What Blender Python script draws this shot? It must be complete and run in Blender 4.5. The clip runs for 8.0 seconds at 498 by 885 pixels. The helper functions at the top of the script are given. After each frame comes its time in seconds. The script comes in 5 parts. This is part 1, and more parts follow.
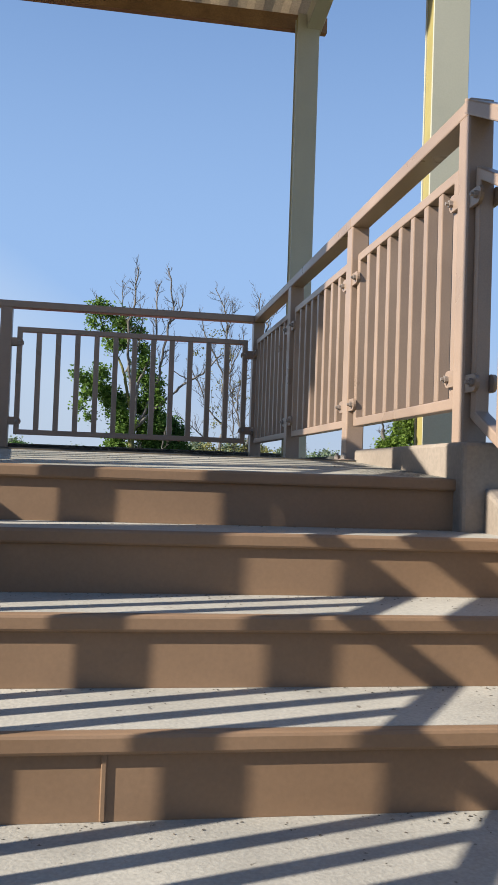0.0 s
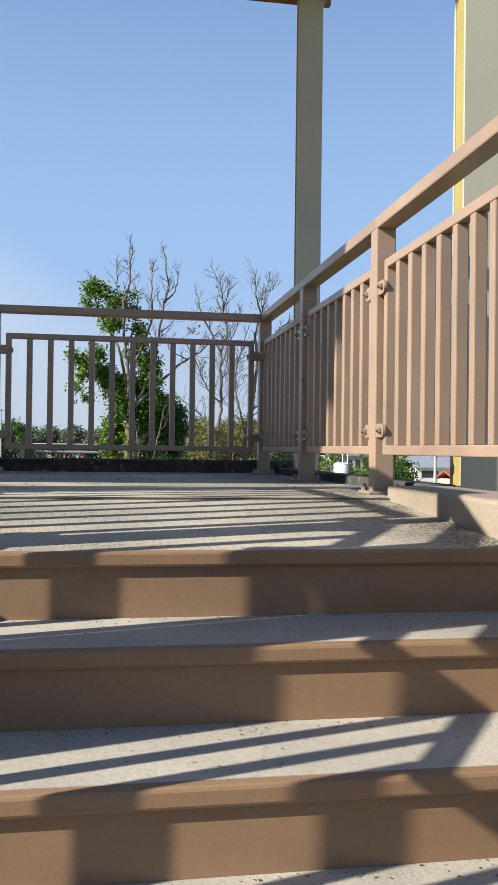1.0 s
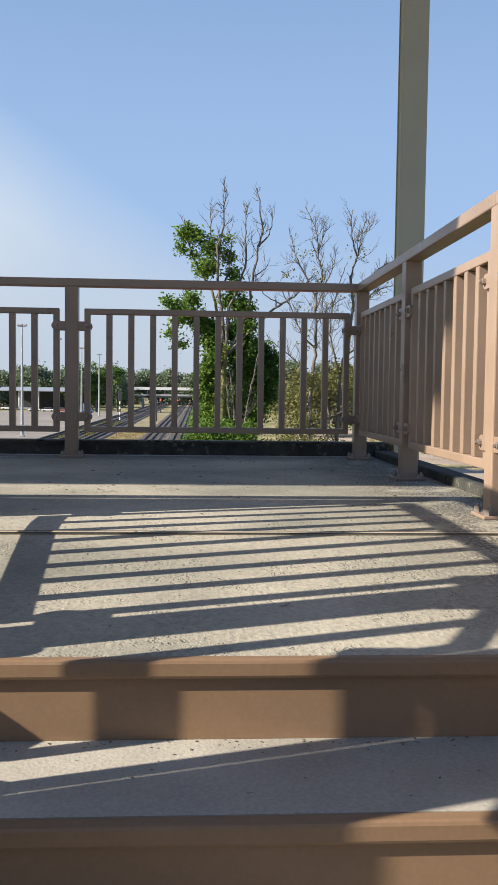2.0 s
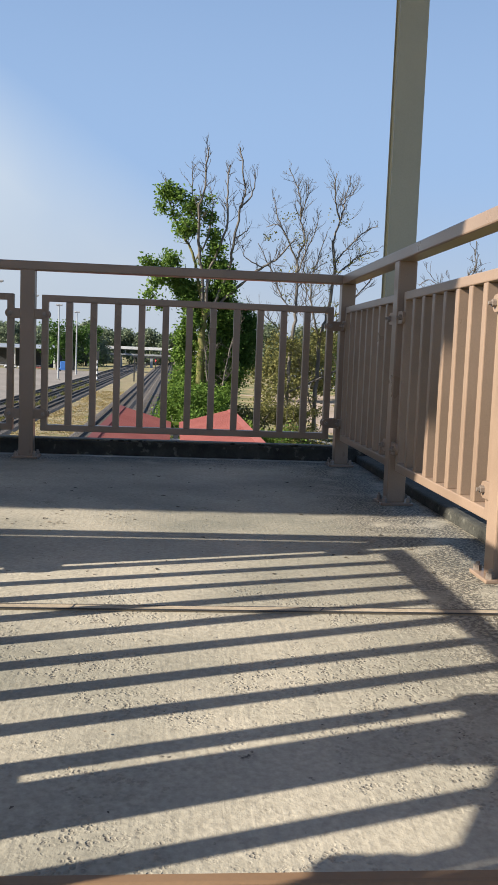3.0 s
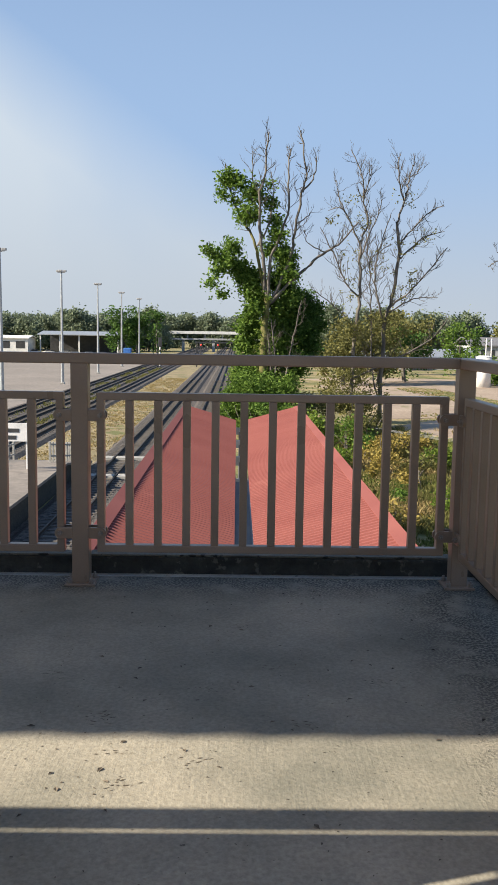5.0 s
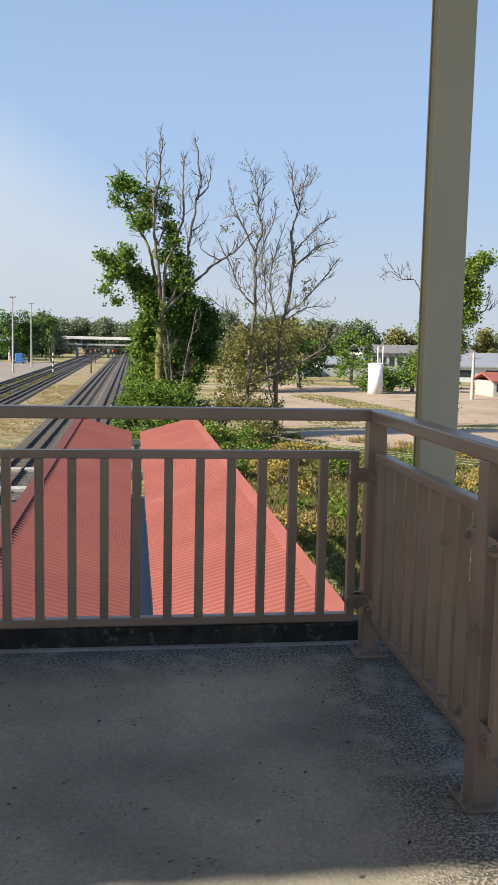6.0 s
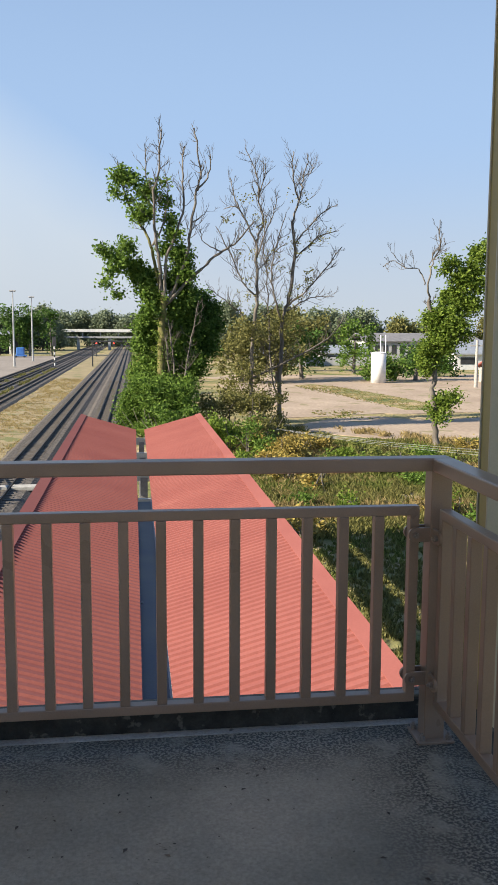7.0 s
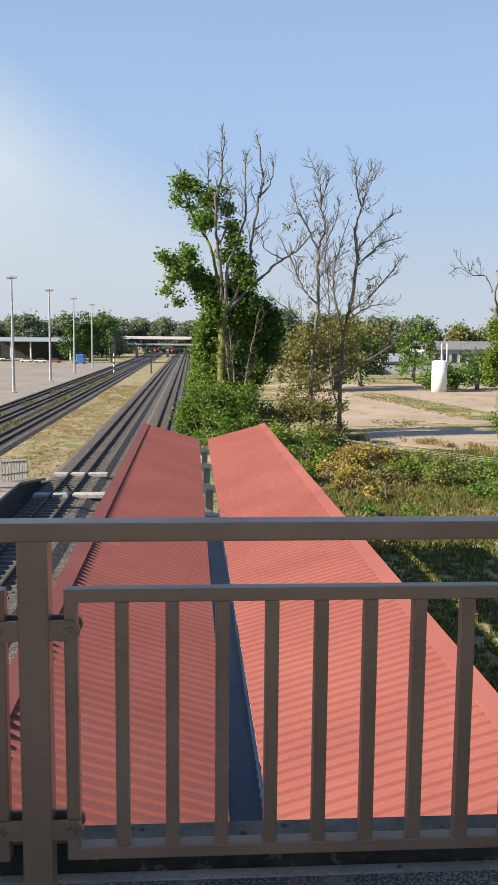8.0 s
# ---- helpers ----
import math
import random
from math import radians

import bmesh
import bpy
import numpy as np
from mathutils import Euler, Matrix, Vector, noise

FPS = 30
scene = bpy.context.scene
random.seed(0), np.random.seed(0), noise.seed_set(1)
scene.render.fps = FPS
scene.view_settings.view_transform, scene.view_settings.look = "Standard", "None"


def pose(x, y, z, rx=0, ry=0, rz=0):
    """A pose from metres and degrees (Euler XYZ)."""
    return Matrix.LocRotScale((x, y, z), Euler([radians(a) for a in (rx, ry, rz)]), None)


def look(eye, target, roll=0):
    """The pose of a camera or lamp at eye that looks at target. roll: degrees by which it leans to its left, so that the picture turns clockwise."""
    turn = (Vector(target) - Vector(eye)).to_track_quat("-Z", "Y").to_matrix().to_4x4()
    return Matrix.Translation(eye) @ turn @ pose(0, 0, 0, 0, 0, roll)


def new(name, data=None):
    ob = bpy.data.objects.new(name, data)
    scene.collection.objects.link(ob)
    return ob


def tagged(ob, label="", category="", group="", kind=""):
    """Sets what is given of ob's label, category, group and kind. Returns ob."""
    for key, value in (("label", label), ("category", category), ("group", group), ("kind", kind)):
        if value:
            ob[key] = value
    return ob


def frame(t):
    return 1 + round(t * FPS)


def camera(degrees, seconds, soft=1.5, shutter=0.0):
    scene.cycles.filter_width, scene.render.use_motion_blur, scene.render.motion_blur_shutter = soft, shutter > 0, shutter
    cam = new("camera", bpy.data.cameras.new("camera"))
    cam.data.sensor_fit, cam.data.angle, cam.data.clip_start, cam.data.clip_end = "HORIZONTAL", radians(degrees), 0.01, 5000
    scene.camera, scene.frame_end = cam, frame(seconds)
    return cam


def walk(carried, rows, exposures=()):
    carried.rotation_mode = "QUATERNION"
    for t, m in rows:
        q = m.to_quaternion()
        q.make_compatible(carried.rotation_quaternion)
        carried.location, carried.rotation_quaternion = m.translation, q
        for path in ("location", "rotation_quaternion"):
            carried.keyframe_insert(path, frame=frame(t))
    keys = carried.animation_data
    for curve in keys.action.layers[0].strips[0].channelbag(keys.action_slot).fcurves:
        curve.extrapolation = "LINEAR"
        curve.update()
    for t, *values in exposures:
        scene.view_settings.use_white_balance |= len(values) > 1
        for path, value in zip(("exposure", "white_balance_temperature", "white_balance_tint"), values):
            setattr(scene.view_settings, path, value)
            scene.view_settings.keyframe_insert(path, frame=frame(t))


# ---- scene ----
# ---------------------------------------------------------------- camera
cam = camera(31.8, 8.0, soft=1.0)
PATH = [
    (0, (-1.095, -6.357, -0.071), (-0.768, -4.385, 0.002), 2.0),
    (0.5, (-1.108, -6.156, 0.036), (-0.87, -4.17, 0.089), 0.9),
    (1, (-1.101, -5.93, 0.168), (-0.769, -3.958, 0.185), 0.7),
    (1.5, (-1.073, -5.715, 0.304), (-0.956, -3.719, 0.255), 0.6),
    (3, (-0.977, -5.036, 0.631), (-0.804, -3.053, 0.43), 2.2),
    (3.5, (-1.016, -4.809, 0.768), (-0.763, -2.836, 0.56), 2.2),
    (4, (-1.052, -4.576, 0.917), (-1.058, -2.588, 0.699), 0.9),
    (5.5, (-1.077, -3.894, 1.297), (-0.963, -1.914, 1.043), 0.8),
    (6, (-1.058, -3.697, 1.383), (-0.793, -1.728, 1.153), 1.2),
    (6.5, (-1.044, -3.395, 1.53), (-0.793, -1.426, 1.284), 0.9),
    (7, (-1.128, -3.111, 1.561), (-0.869, -1.144, 1.308), 0.3),
    (7.5, (-1.245, -2.727, 1.557), (-0.915, -0.771, 1.301), 0.3),
    (8, (-1.394, -2.292, 1.582), (-1.261, -0.31, 1.345), 0.5),
]
walk(cam, [(t, look(eye, target, roll)) for t, eye, target, roll in PATH],
     exposures=[(0.0, 0.98, 6300, 10.0), (1.0, 1.05, 6550, 10.1), (1.5, 1.03, 6650, 10.2), (3.0, 0.96, 6750, 10.4), (4.0, 0.91, 6750, 10.4), (5.5, 1.07, 7150, 10.5), (6.5, 1.14, 7150, 10.5), (7.5, 1.13, 7150, 10.4), (8.0, 1.09, 7150, 10.4)])

# ---------------------------------------------------------------- light
SUN_EL = radians(29.0)
SUN_AZ = math.atan2(-0.96, -0.28)          # clockwise from +y
world = bpy.data.worlds.new("daylight")
scene.world = world
world.use_nodes = True
wn, wl = world.node_tree.nodes, world.node_tree.links
wn.clear()
w_out, w_bg, w_sky = wn.new("ShaderNodeOutputWorld"), wn.new("ShaderNodeBackground"), wn.new("ShaderNodeTexSky")
w_sky.sky_type, w_sky.sun_disc = "NISHITA", False
w_sky.sun_elevation, w_sky.sun_rotation = SUN_EL, SUN_AZ % (2 * math.pi)
w_sky.air_density, w_sky.dust_density, w_sky.ozone_density = 1.0, 0.3, 1.8
w_bg.inputs["Strength"].default_value = 0.07
# one thin bank of high cloud, soft at its rim and broken by noise
w_tc, w_dot, w_rim, w_noise, w_mul, w_mix = (wn.new("ShaderNodeTexCoord"), wn.new("ShaderNodeVectorMath"), wn.new("ShaderNodeMapRange"),
                                             wn.new("ShaderNodeTexNoise"), wn.new("ShaderNodeMath"), wn.new("ShaderNodeMix"))
w_dot.operation, w_mul.operation, w_mix.data_type = "DOT_PRODUCT", "MULTIPLY", "RGBA"
w_dot.inputs[1].default_value = Vector((-0.55, 0.13, -0.82)).normalized()
w_rim.inputs["From Min"].default_value, w_rim.inputs["From Max"].default_value = -0.012, 0.085
w_rim.inputs["To Max"].default_value = 1.7
w_noise.inputs["Scale"].default_value, w_noise.inputs["Detail"].default_value = 3.0, 4.0
w_mix.inputs["B"].default_value = (4.35, 5.2, 6.3, 1)
wl.new(w_tc.outputs["Generated"], w_dot.inputs[0])
wl.new(w_dot.outputs["Value"], w_rim.inputs["Value"])
wl.new(w_tc.outputs["Generated"], w_noise.inputs["Vector"])
w_toward, w_side, w_bank = wn.new("ShaderNodeVectorMath"), wn.new("ShaderNodeMapRange"), wn.new("ShaderNodeMath")
w_toward.operation, w_bank.operation = "DOT_PRODUCT", "MULTIPLY"
w_toward.inputs[1].default_value = Vector((-0.48, 0.86, 0.12)).normalized()
w_side.interpolation_type = "SMOOTHSTEP"
w_side.inputs["From Min"].default_value, w_side.inputs["From Max"].default_value = 0.70, 0.92
wl.new(w_tc.outputs["Generated"], w_toward.inputs[0])
wl.new(w_toward.outputs["Value"], w_side.inputs["Value"])
wl.new(w_rim.outputs["Result"], w_bank.inputs[0])
wl.new(w_side.outputs["Result"], w_bank.inputs[1])
wl.new(w_bank.outputs["Value"], w_mul.inputs[0])
wl.new(w_noise.outputs["Fac"], w_mul.inputs[1])
wl.new(w_mul.outputs["Value"], w_mix.inputs["Factor"])
# fine humid haze through the whole sky
w_veil = wn.new("ShaderNodeMix")
w_veil.data_type = "RGBA"
w_veil.inputs["Factor"].default_value = 0.9
w_up, w_deep, w_sepz = wn.new("ShaderNodeMapRange"), wn.new("ShaderNodeMix"), wn.new("ShaderNodeSeparateXYZ")
w_deep.data_type, w_up.interpolation_type = "RGBA", "SMOOTHSTEP"
w_up.inputs["From Min"].default_value, w_up.inputs["From Max"].default_value = 0.20, 0.72
w_deep.inputs["A"].default_value, w_deep.inputs["B"].default_value = (2.5, 3.85, 6.2, 1), (0.9, 1.8, 3.8, 1)
wl.new(w_tc.outputs["Generated"], w_sepz.inputs["Vector"])
wl.new(w_sepz.outputs["Z"], w_up.inputs["Value"])
wl.new(w_up.outputs["Result"], w_deep.inputs["Factor"])
wl.new(w_deep.outputs["Result"], w_veil.inputs["B"])
wl.new(w_sky.outputs["Color"], w_veil.inputs["A"])
wl.new(w_veil.outputs["Result"], w_mix.inputs["A"])
# pale haze low over the horizon, all round
w_sep, w_low, w_haze = wn.new("ShaderNodeSeparateXYZ"), wn.new("ShaderNodeMapRange"), wn.new("ShaderNodeMix")
w_haze.data_type = "RGBA"
w_low.interpolation_type = "SMOOTHSTEP"
w_low.inputs["From Min"].default_value, w_low.inputs["From Max"].default_value = 0.22, -0.02
w_low.inputs["To Max"].default_value = 0.9
w_haze.inputs["B"].default_value = (3.7, 4.3, 5.1, 1)
wl.new(w_tc.outputs["Generated"], w_sep.inputs["Vector"])
wl.new(w_sep.outputs["Z"], w_low.inputs["Value"])
wl.new(w_low.outputs["Result"], w_haze.inputs["Factor"])
wl.new(w_mix.outputs["Result"], w_haze.inputs["A"])
wl.new(w_haze.outputs["Result"], w_bg.inputs["Color"])
wl.new(w_bg.outputs["Background"], w_out.inputs["Surface"])

sun_data = bpy.data.lights.new("sun", "SUN")
sun_data.energy, sun_data.angle, sun_data.color = 5.0, radians(0.55), (1.0, 0.92, 0.80)
sun = new("sun", sun_data)
sun.matrix_world = look((-40, -12, 30), (-40 + 0.96 * math.cos(SUN_EL), -12 + 0.28 * math.cos(SUN_EL), 30 - math.sin(SUN_EL)))


# ---------------------------------------------------------------- materials
def surface(name, dark, light, scale=4.0, fine=60.0, rough=0.7, bump=0.2, metal=0.0, spots=None, spot_scale=30.0, spot_cut=0.7,
            vary=0.0, island=0.0, stretch=(1, 1, 1), bump_dist=0.01, contrast=(0.3, 0.7), sheen=0.5, grain_amount=0.45):
    """A two-scale procedural surface: large stains from dark to light, fine grain on colour, gloss and relief, and small spots."""
    m = bpy.data.materials.new(name)
    m.use_nodes = True
    n, l = m.node_tree.nodes, m.node_tree.links
    bs = n["Principled BSDF"]
    tc, mp = n.new("ShaderNodeTexCoord"), n.new("ShaderNodeMapping")
    mp.inputs["Scale"].default_value = stretch
    l.new(tc.outputs["Object"], mp.inputs["Vector"])
    info = n.new("ShaderNodeObjectInfo")
    big, small, ramp = n.new("ShaderNodeTexNoise"), n.new("ShaderNodeTexNoise"), n.new("ShaderNodeValToRGB")
    big.noise_dimensions = small.noise_dimensions = "4D"
    for tex, sc, det in ((big, scale, 5.0), (small, fine, 3.0)):
        tex.inputs["Scale"].default_value, tex.inputs["Detail"].default_value = sc, det
        l.new(mp.outputs["Vector"], tex.inputs["Vector"])
        l.new(info.outputs["Random"], tex.inputs["W"])
    ramp.color_ramp.elements[0].position, ramp.color_ramp.elements[1].position = contrast
    ramp.color_ramp.elements[0].color, ramp.color_ramp.elements[1].color = (*dark, 1), (*light, 1)
    l.new(big.outputs["Fac"], ramp.inputs["Fac"])
    grain = n.new("ShaderNodeMix")
    grain.data_type, grain.blend_type = "RGBA", "OVERLAY"
    grain.inputs["Factor"].default_value = grain_amount
    l.new(ramp.outputs["Color"], grain.inputs["A"])
    l.new(small.outputs["Fac"], grain.inputs["B"])
    colour = grain.outputs["Result"]
    if vary or island:
        hsv, mr = n.new("ShaderNodeHueSaturation"), n.new("ShaderNodeMapRange")
        mr.inputs["To Min"].default_value, mr.inputs["To Max"].default_value = 1 - (vary or island), 1 + (vary or island)
        if island:
            geo = n.new("ShaderNodeNewGeometry")
            l.new(geo.outputs["Random Per Island"], mr.inputs["Value"])
        else:
            l.new(info.outputs["Random"], mr.inputs["Value"])
        l.new(mr.outputs["Result"], hsv.inputs["Value"])
        l.new(colour, hsv.inputs["Color"])
        colour = hsv.outputs["Color"]
    if spots:
        vor, cut, mx = n.new("ShaderNodeTexNoise"), n.new("ShaderNodeValToRGB"), n.new("ShaderNodeMix")
        vor.inputs["Scale"].default_value, vor.inputs["Detail"].default_value = spot_scale, 6.0
        cut.color_ramp.elements[0].position, cut.color_ramp.elements[1].position = spot_cut, spot_cut + 0.06
        mx.data_type = "RGBA"
        mx.inputs["B"].default_value = (*spots, 1)
        l.new(mp.outputs["Vector"], vor.inputs["Vector"])
        l.new(vor.outputs["Fac"], cut.inputs["Fac"])
        l.new(cut.outputs["Color"], mx.inputs["Factor"])
        l.new(colour, mx.inputs["A"])
        colour = mx.outputs["Result"]
    l.new(colour, bs.inputs["Base Color"])
    gloss = n.new("ShaderNodeMapRange")
    gloss.inputs["To Min"].default_value, gloss.inputs["To Max"].default_value = max(0.03, rough - 0.15), min(1.0, rough + 0.15)
    l.new(big.outputs["Fac"], gloss.inputs["Value"])
    l.new(gloss.outputs["Result"], bs.inputs["Roughness"])
    bs.inputs["Metallic"].default_value = metal
    bs.inputs["Specular IOR Level"].default_value = sheen
    if bump:
        bp = n.new("ShaderNodeBump")
        bp.inputs["Strength"].default_value, bp.inputs["Distance"].default_value = bump, bump_dist
        l.new(small.outputs["Fac"], bp.inputs["Height"])
        l.new(bp.outputs["Normal"], bs.inputs["Normal"])
    return m


def leafy(name, dark, light, through_light=0.35):
    """Foliage: colour differs from clump to clump, some light passes through."""
    m = bpy.data.materials.new(name)
    m.use_nodes = True
    n, l = m.node_tree.nodes, m.node_tree.links
    bs, out = n["Principled BSDF"], n["Material Output"]
    geo, ramp, tr, mx = n.new("ShaderNodeNewGeometry"), n.new("ShaderNodeValToRGB"), n.new("ShaderNodeBsdfTranslucent"), n.new("ShaderNodeMixShader")
    ramp.color_ramp.elements[0].color, ramp.color_ramp.elements[1].color = (*dark, 1), (*light, 1)
    l.new(geo.outputs["Random Per Island"], ramp.inputs["Fac"])
    l.new(ramp.outputs["Color"], bs.inputs["Base Color"])
    l.new(ramp.outputs["Color"], tr.inputs["Color"])
    bs.inputs["Roughness"].default_value, bs.inputs["Specular IOR Level"].default_value = 0.6, 0.2
    mx.inputs["Fac"].default_value = through_light
    l.new(bs.outputs["BSDF"], mx.inputs[1])
    l.new(tr.outputs["BSDF"], mx.inputs[2])
    l.new(mx.outputs["Shader"], out.inputs["Surface"])
    return m


def flat_glow(name, colour, strength):
    m = bpy.data.materials.new(name)
    m.use_nodes = True
    bs = m.node_tree.nodes["Principled BSDF"]
    bs.inputs["Base Color"].default_value = (*colour, 1)
    bs.inputs["Emission Color"].default_value, bs.inputs["Emission Strength"].default_value = (*colour, 1), strength
    return m


M_RAIL = surface("taupe gloss paint", (0.240, 0.171, 0.124), (0.318, 0.229, 0.170), 3, 220, 0.32, 0.06, vary=0.05, grain_amount=0.15, bump_dist=0.002, sheen=0.4)
M_STEEL = surface("zinc bolts", (0.20, 0.17, 0.15), (0.32, 0.27, 0.23), 12, 200, 0.4, 0.1, 0.3)
M_RISER = surface("brown masonry paint", (0.195, 0.118, 0.064), (0.24, 0.15, 0.086), 2.5, 120, 0.62, 0.12, spots=(0.15, 0.10, 0.07), spot_scale=9, spot_cut=0.74, bump_dist=0.002, grain_amount=0.12)
M_TREAD = surface("worn tread concrete", (0.28, 0.263, 0.225), (0.42, 0.393, 0.333), 3.5, 130, 0.85, 0.3, spots=(0.13, 0.11, 0.085), spot_scale=42, spot_cut=0.68, bump_dist=0.004, grain_amount=0.3)
M_KERB = surface("painted kerb", (0.20, 0.162, 0.125), (0.29, 0.24, 0.19), 3, 90, 0.75, 0.15, spots=(0.22, 0.17, 0.13), spot_scale=14, spot_cut=0.70, bump_dist=0.003, grain_amount=0.25)
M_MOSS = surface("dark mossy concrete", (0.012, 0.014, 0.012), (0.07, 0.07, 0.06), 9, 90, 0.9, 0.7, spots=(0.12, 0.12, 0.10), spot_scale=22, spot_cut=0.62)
M_PALE = surface("weathered concrete", (0.26, 0.26, 0.24), (0.44, 0.43, 0.40), 5, 100, 0.85, 0.4, spots=(0.10, 0.10, 0.09), spot_scale=18, spot_cut=0.66)
M_COLUMN = surface("grey-green steel paint", (0.37, 0.36, 0.275), (0.44, 0.425, 0.33), 2, 160, 0.5, 0.04, bump_dist=0.002, grain_amount=0.1)
M_OCHRE = surface("olive steel paint", (0.26, 0.22, 0.07), (0.34, 0.285, 0.105), 3, 160, 0.5, 0.05, bump_dist=0.002, grain_amount=0.15)
M_PURLIN = surface("rusty brown purlin paint", (0.17, 0.09, 0.035), (0.30, 0.17, 0.07), 5, 120, 0.6, 0.2)
# tone set paler than brown so the underside bounces light onto the railings
M_SHEET = surface("tan roof sheet", (0.41, 0.345, 0.26), (0.52, 0.445, 0.345), 2, 90, 0.6, 0.1)
M_RED = surface("faded red roof sheet", (0.245, 0.080, 0.070), (0.295, 0.105, 0.090), 0.6, 30, 0.8, 0.03, sheen=0.12, grain_amount=0.15, spots=(0.31, 0.115, 0.098), spot_scale=1.2, spot_cut=0.68, bump_dist=0.004)
M_GUTTER = surface("dark blue sheet gutter", (0.008, 0.014, 0.032), (0.02, 0.036, 0.08), 1.5, 40, 0.4, 0.1, 0.0, sheen=0.35)
M_COPE = surface("grey lichened coping", (0.08, 0.08, 0.065), (0.21, 0.205, 0.17), 7, 90, 0.9, 0.5, spots=(0.03, 0.03, 0.025), spot_scale=20, spot_cut=0.62)
M_GALV = surface("galvanised steel", (0.35, 0.37, 0.38), (0.5, 0.52, 0.53), 3, 60, 0.4, 0.1, 0.5)
M_BALLAST = surface("grey track ballast", (0.045, 0.038, 0.033), (0.145, 0.128, 0.112), 3.5, 14, 0.95, 1.0, spots=(0.04, 0.035, 0.03), spot_scale=6, spot_cut=0.55, bump_dist=0.08)
M_RAILTOP = surface("worn rail steel", (0.014, 0.012, 0.011), (0.035, 0.03, 0.027), 2, 20, 0.55, 0.1, 0.0, sheen=0.3)
M_SLEEPER = surface("grey concrete sleeper", (0.075, 0.066, 0.057), (0.135, 0.122, 0.107), 3, 30, 0.9, 0.3)
M_YARD = surface("pale yard concrete", (0.195, 0.172, 0.15), (0.265, 0.235, 0.205), 0.08, 3, 0.9, 0.2, spots=(0.18, 0.16, 0.14), spot_scale=0.5, spot_cut=0.62)
M_WHITE = surface("white paint", (0.62, 0.63, 0.62), (0.78, 0.78, 0.77), 1.5, 30, 0.55, 0.1)
M_GREY = surface("grey render", (0.30, 0.31, 0.32), (0.42, 0.43, 0.44), 0.5, 12, 0.85, 0.2)
M_DARK = surface("dark opening", (0.02, 0.022, 0.025), (0.05, 0.052, 0.055), 1, 12, 0.5, 0.1)
M_BARK = surface("pale grey bark", (0.085, 0.074, 0.064), (0.20, 0.18, 0.155), 3, 25, 0.9, 0.8, stretch=(1, 1, 0.25), bump_dist=0.04)
M_MOSSBARK = surface("mossy bark", (0.065, 0.068, 0.02), (0.20, 0.185, 0.065), 2.5, 20, 0.95, 0.9, stretch=(1, 1, 0.4), bump_dist=0.05)
M_LEAF = leafy("broad green leaves", (0.05, 0.11, 0.018), (0.19, 0.30, 0.058), 0.4)
M_LEAFD = leafy("deep green leaves", (0.03, 0.075, 0.014), (0.105, 0.20, 0.042))
M_LEAFY = leafy("yellow green leaves", (0.07, 0.125, 0.018), (0.23, 0.32, 0.055), 0.4)
M_LEAFO = leafy("olive dry leaves", (0.09, 0.095, 0.028), (0.26, 0.25, 0.09))
M_STRAW = leafy("dry straw grass", (0.24, 0.185, 0.08), (0.40, 0.32, 0.155), 0.25)
M_GOLD = leafy("golden scrub leaves", (0.17, 0.13, 0.03), (0.42, 0.33, 0.095), 0.3)
M_WEED = leafy("dull green weeds", (0.07, 0.10, 0.022), (0.24, 0.26, 0.075))
M_SLATE = surface("dark grey roofing", (0.13, 0.13, 0.14), (0.21, 0.21, 0.22), 1, 12, 0.8, 0.2)
M_TWIG = surface("grey twig bark", (0.05, 0.043, 0.037), (0.13, 0.115, 0.098), 1.2, 25, 0.9, 0.5, bump_dist=0.02)
# distance haze is mixed into this leaf colour: paler and greyer than near leaves
M_FAR = leafy("far leaves tinted for haze", (0.125, 0.165, 0.105), (0.225, 0.27, 0.175), 0.3)


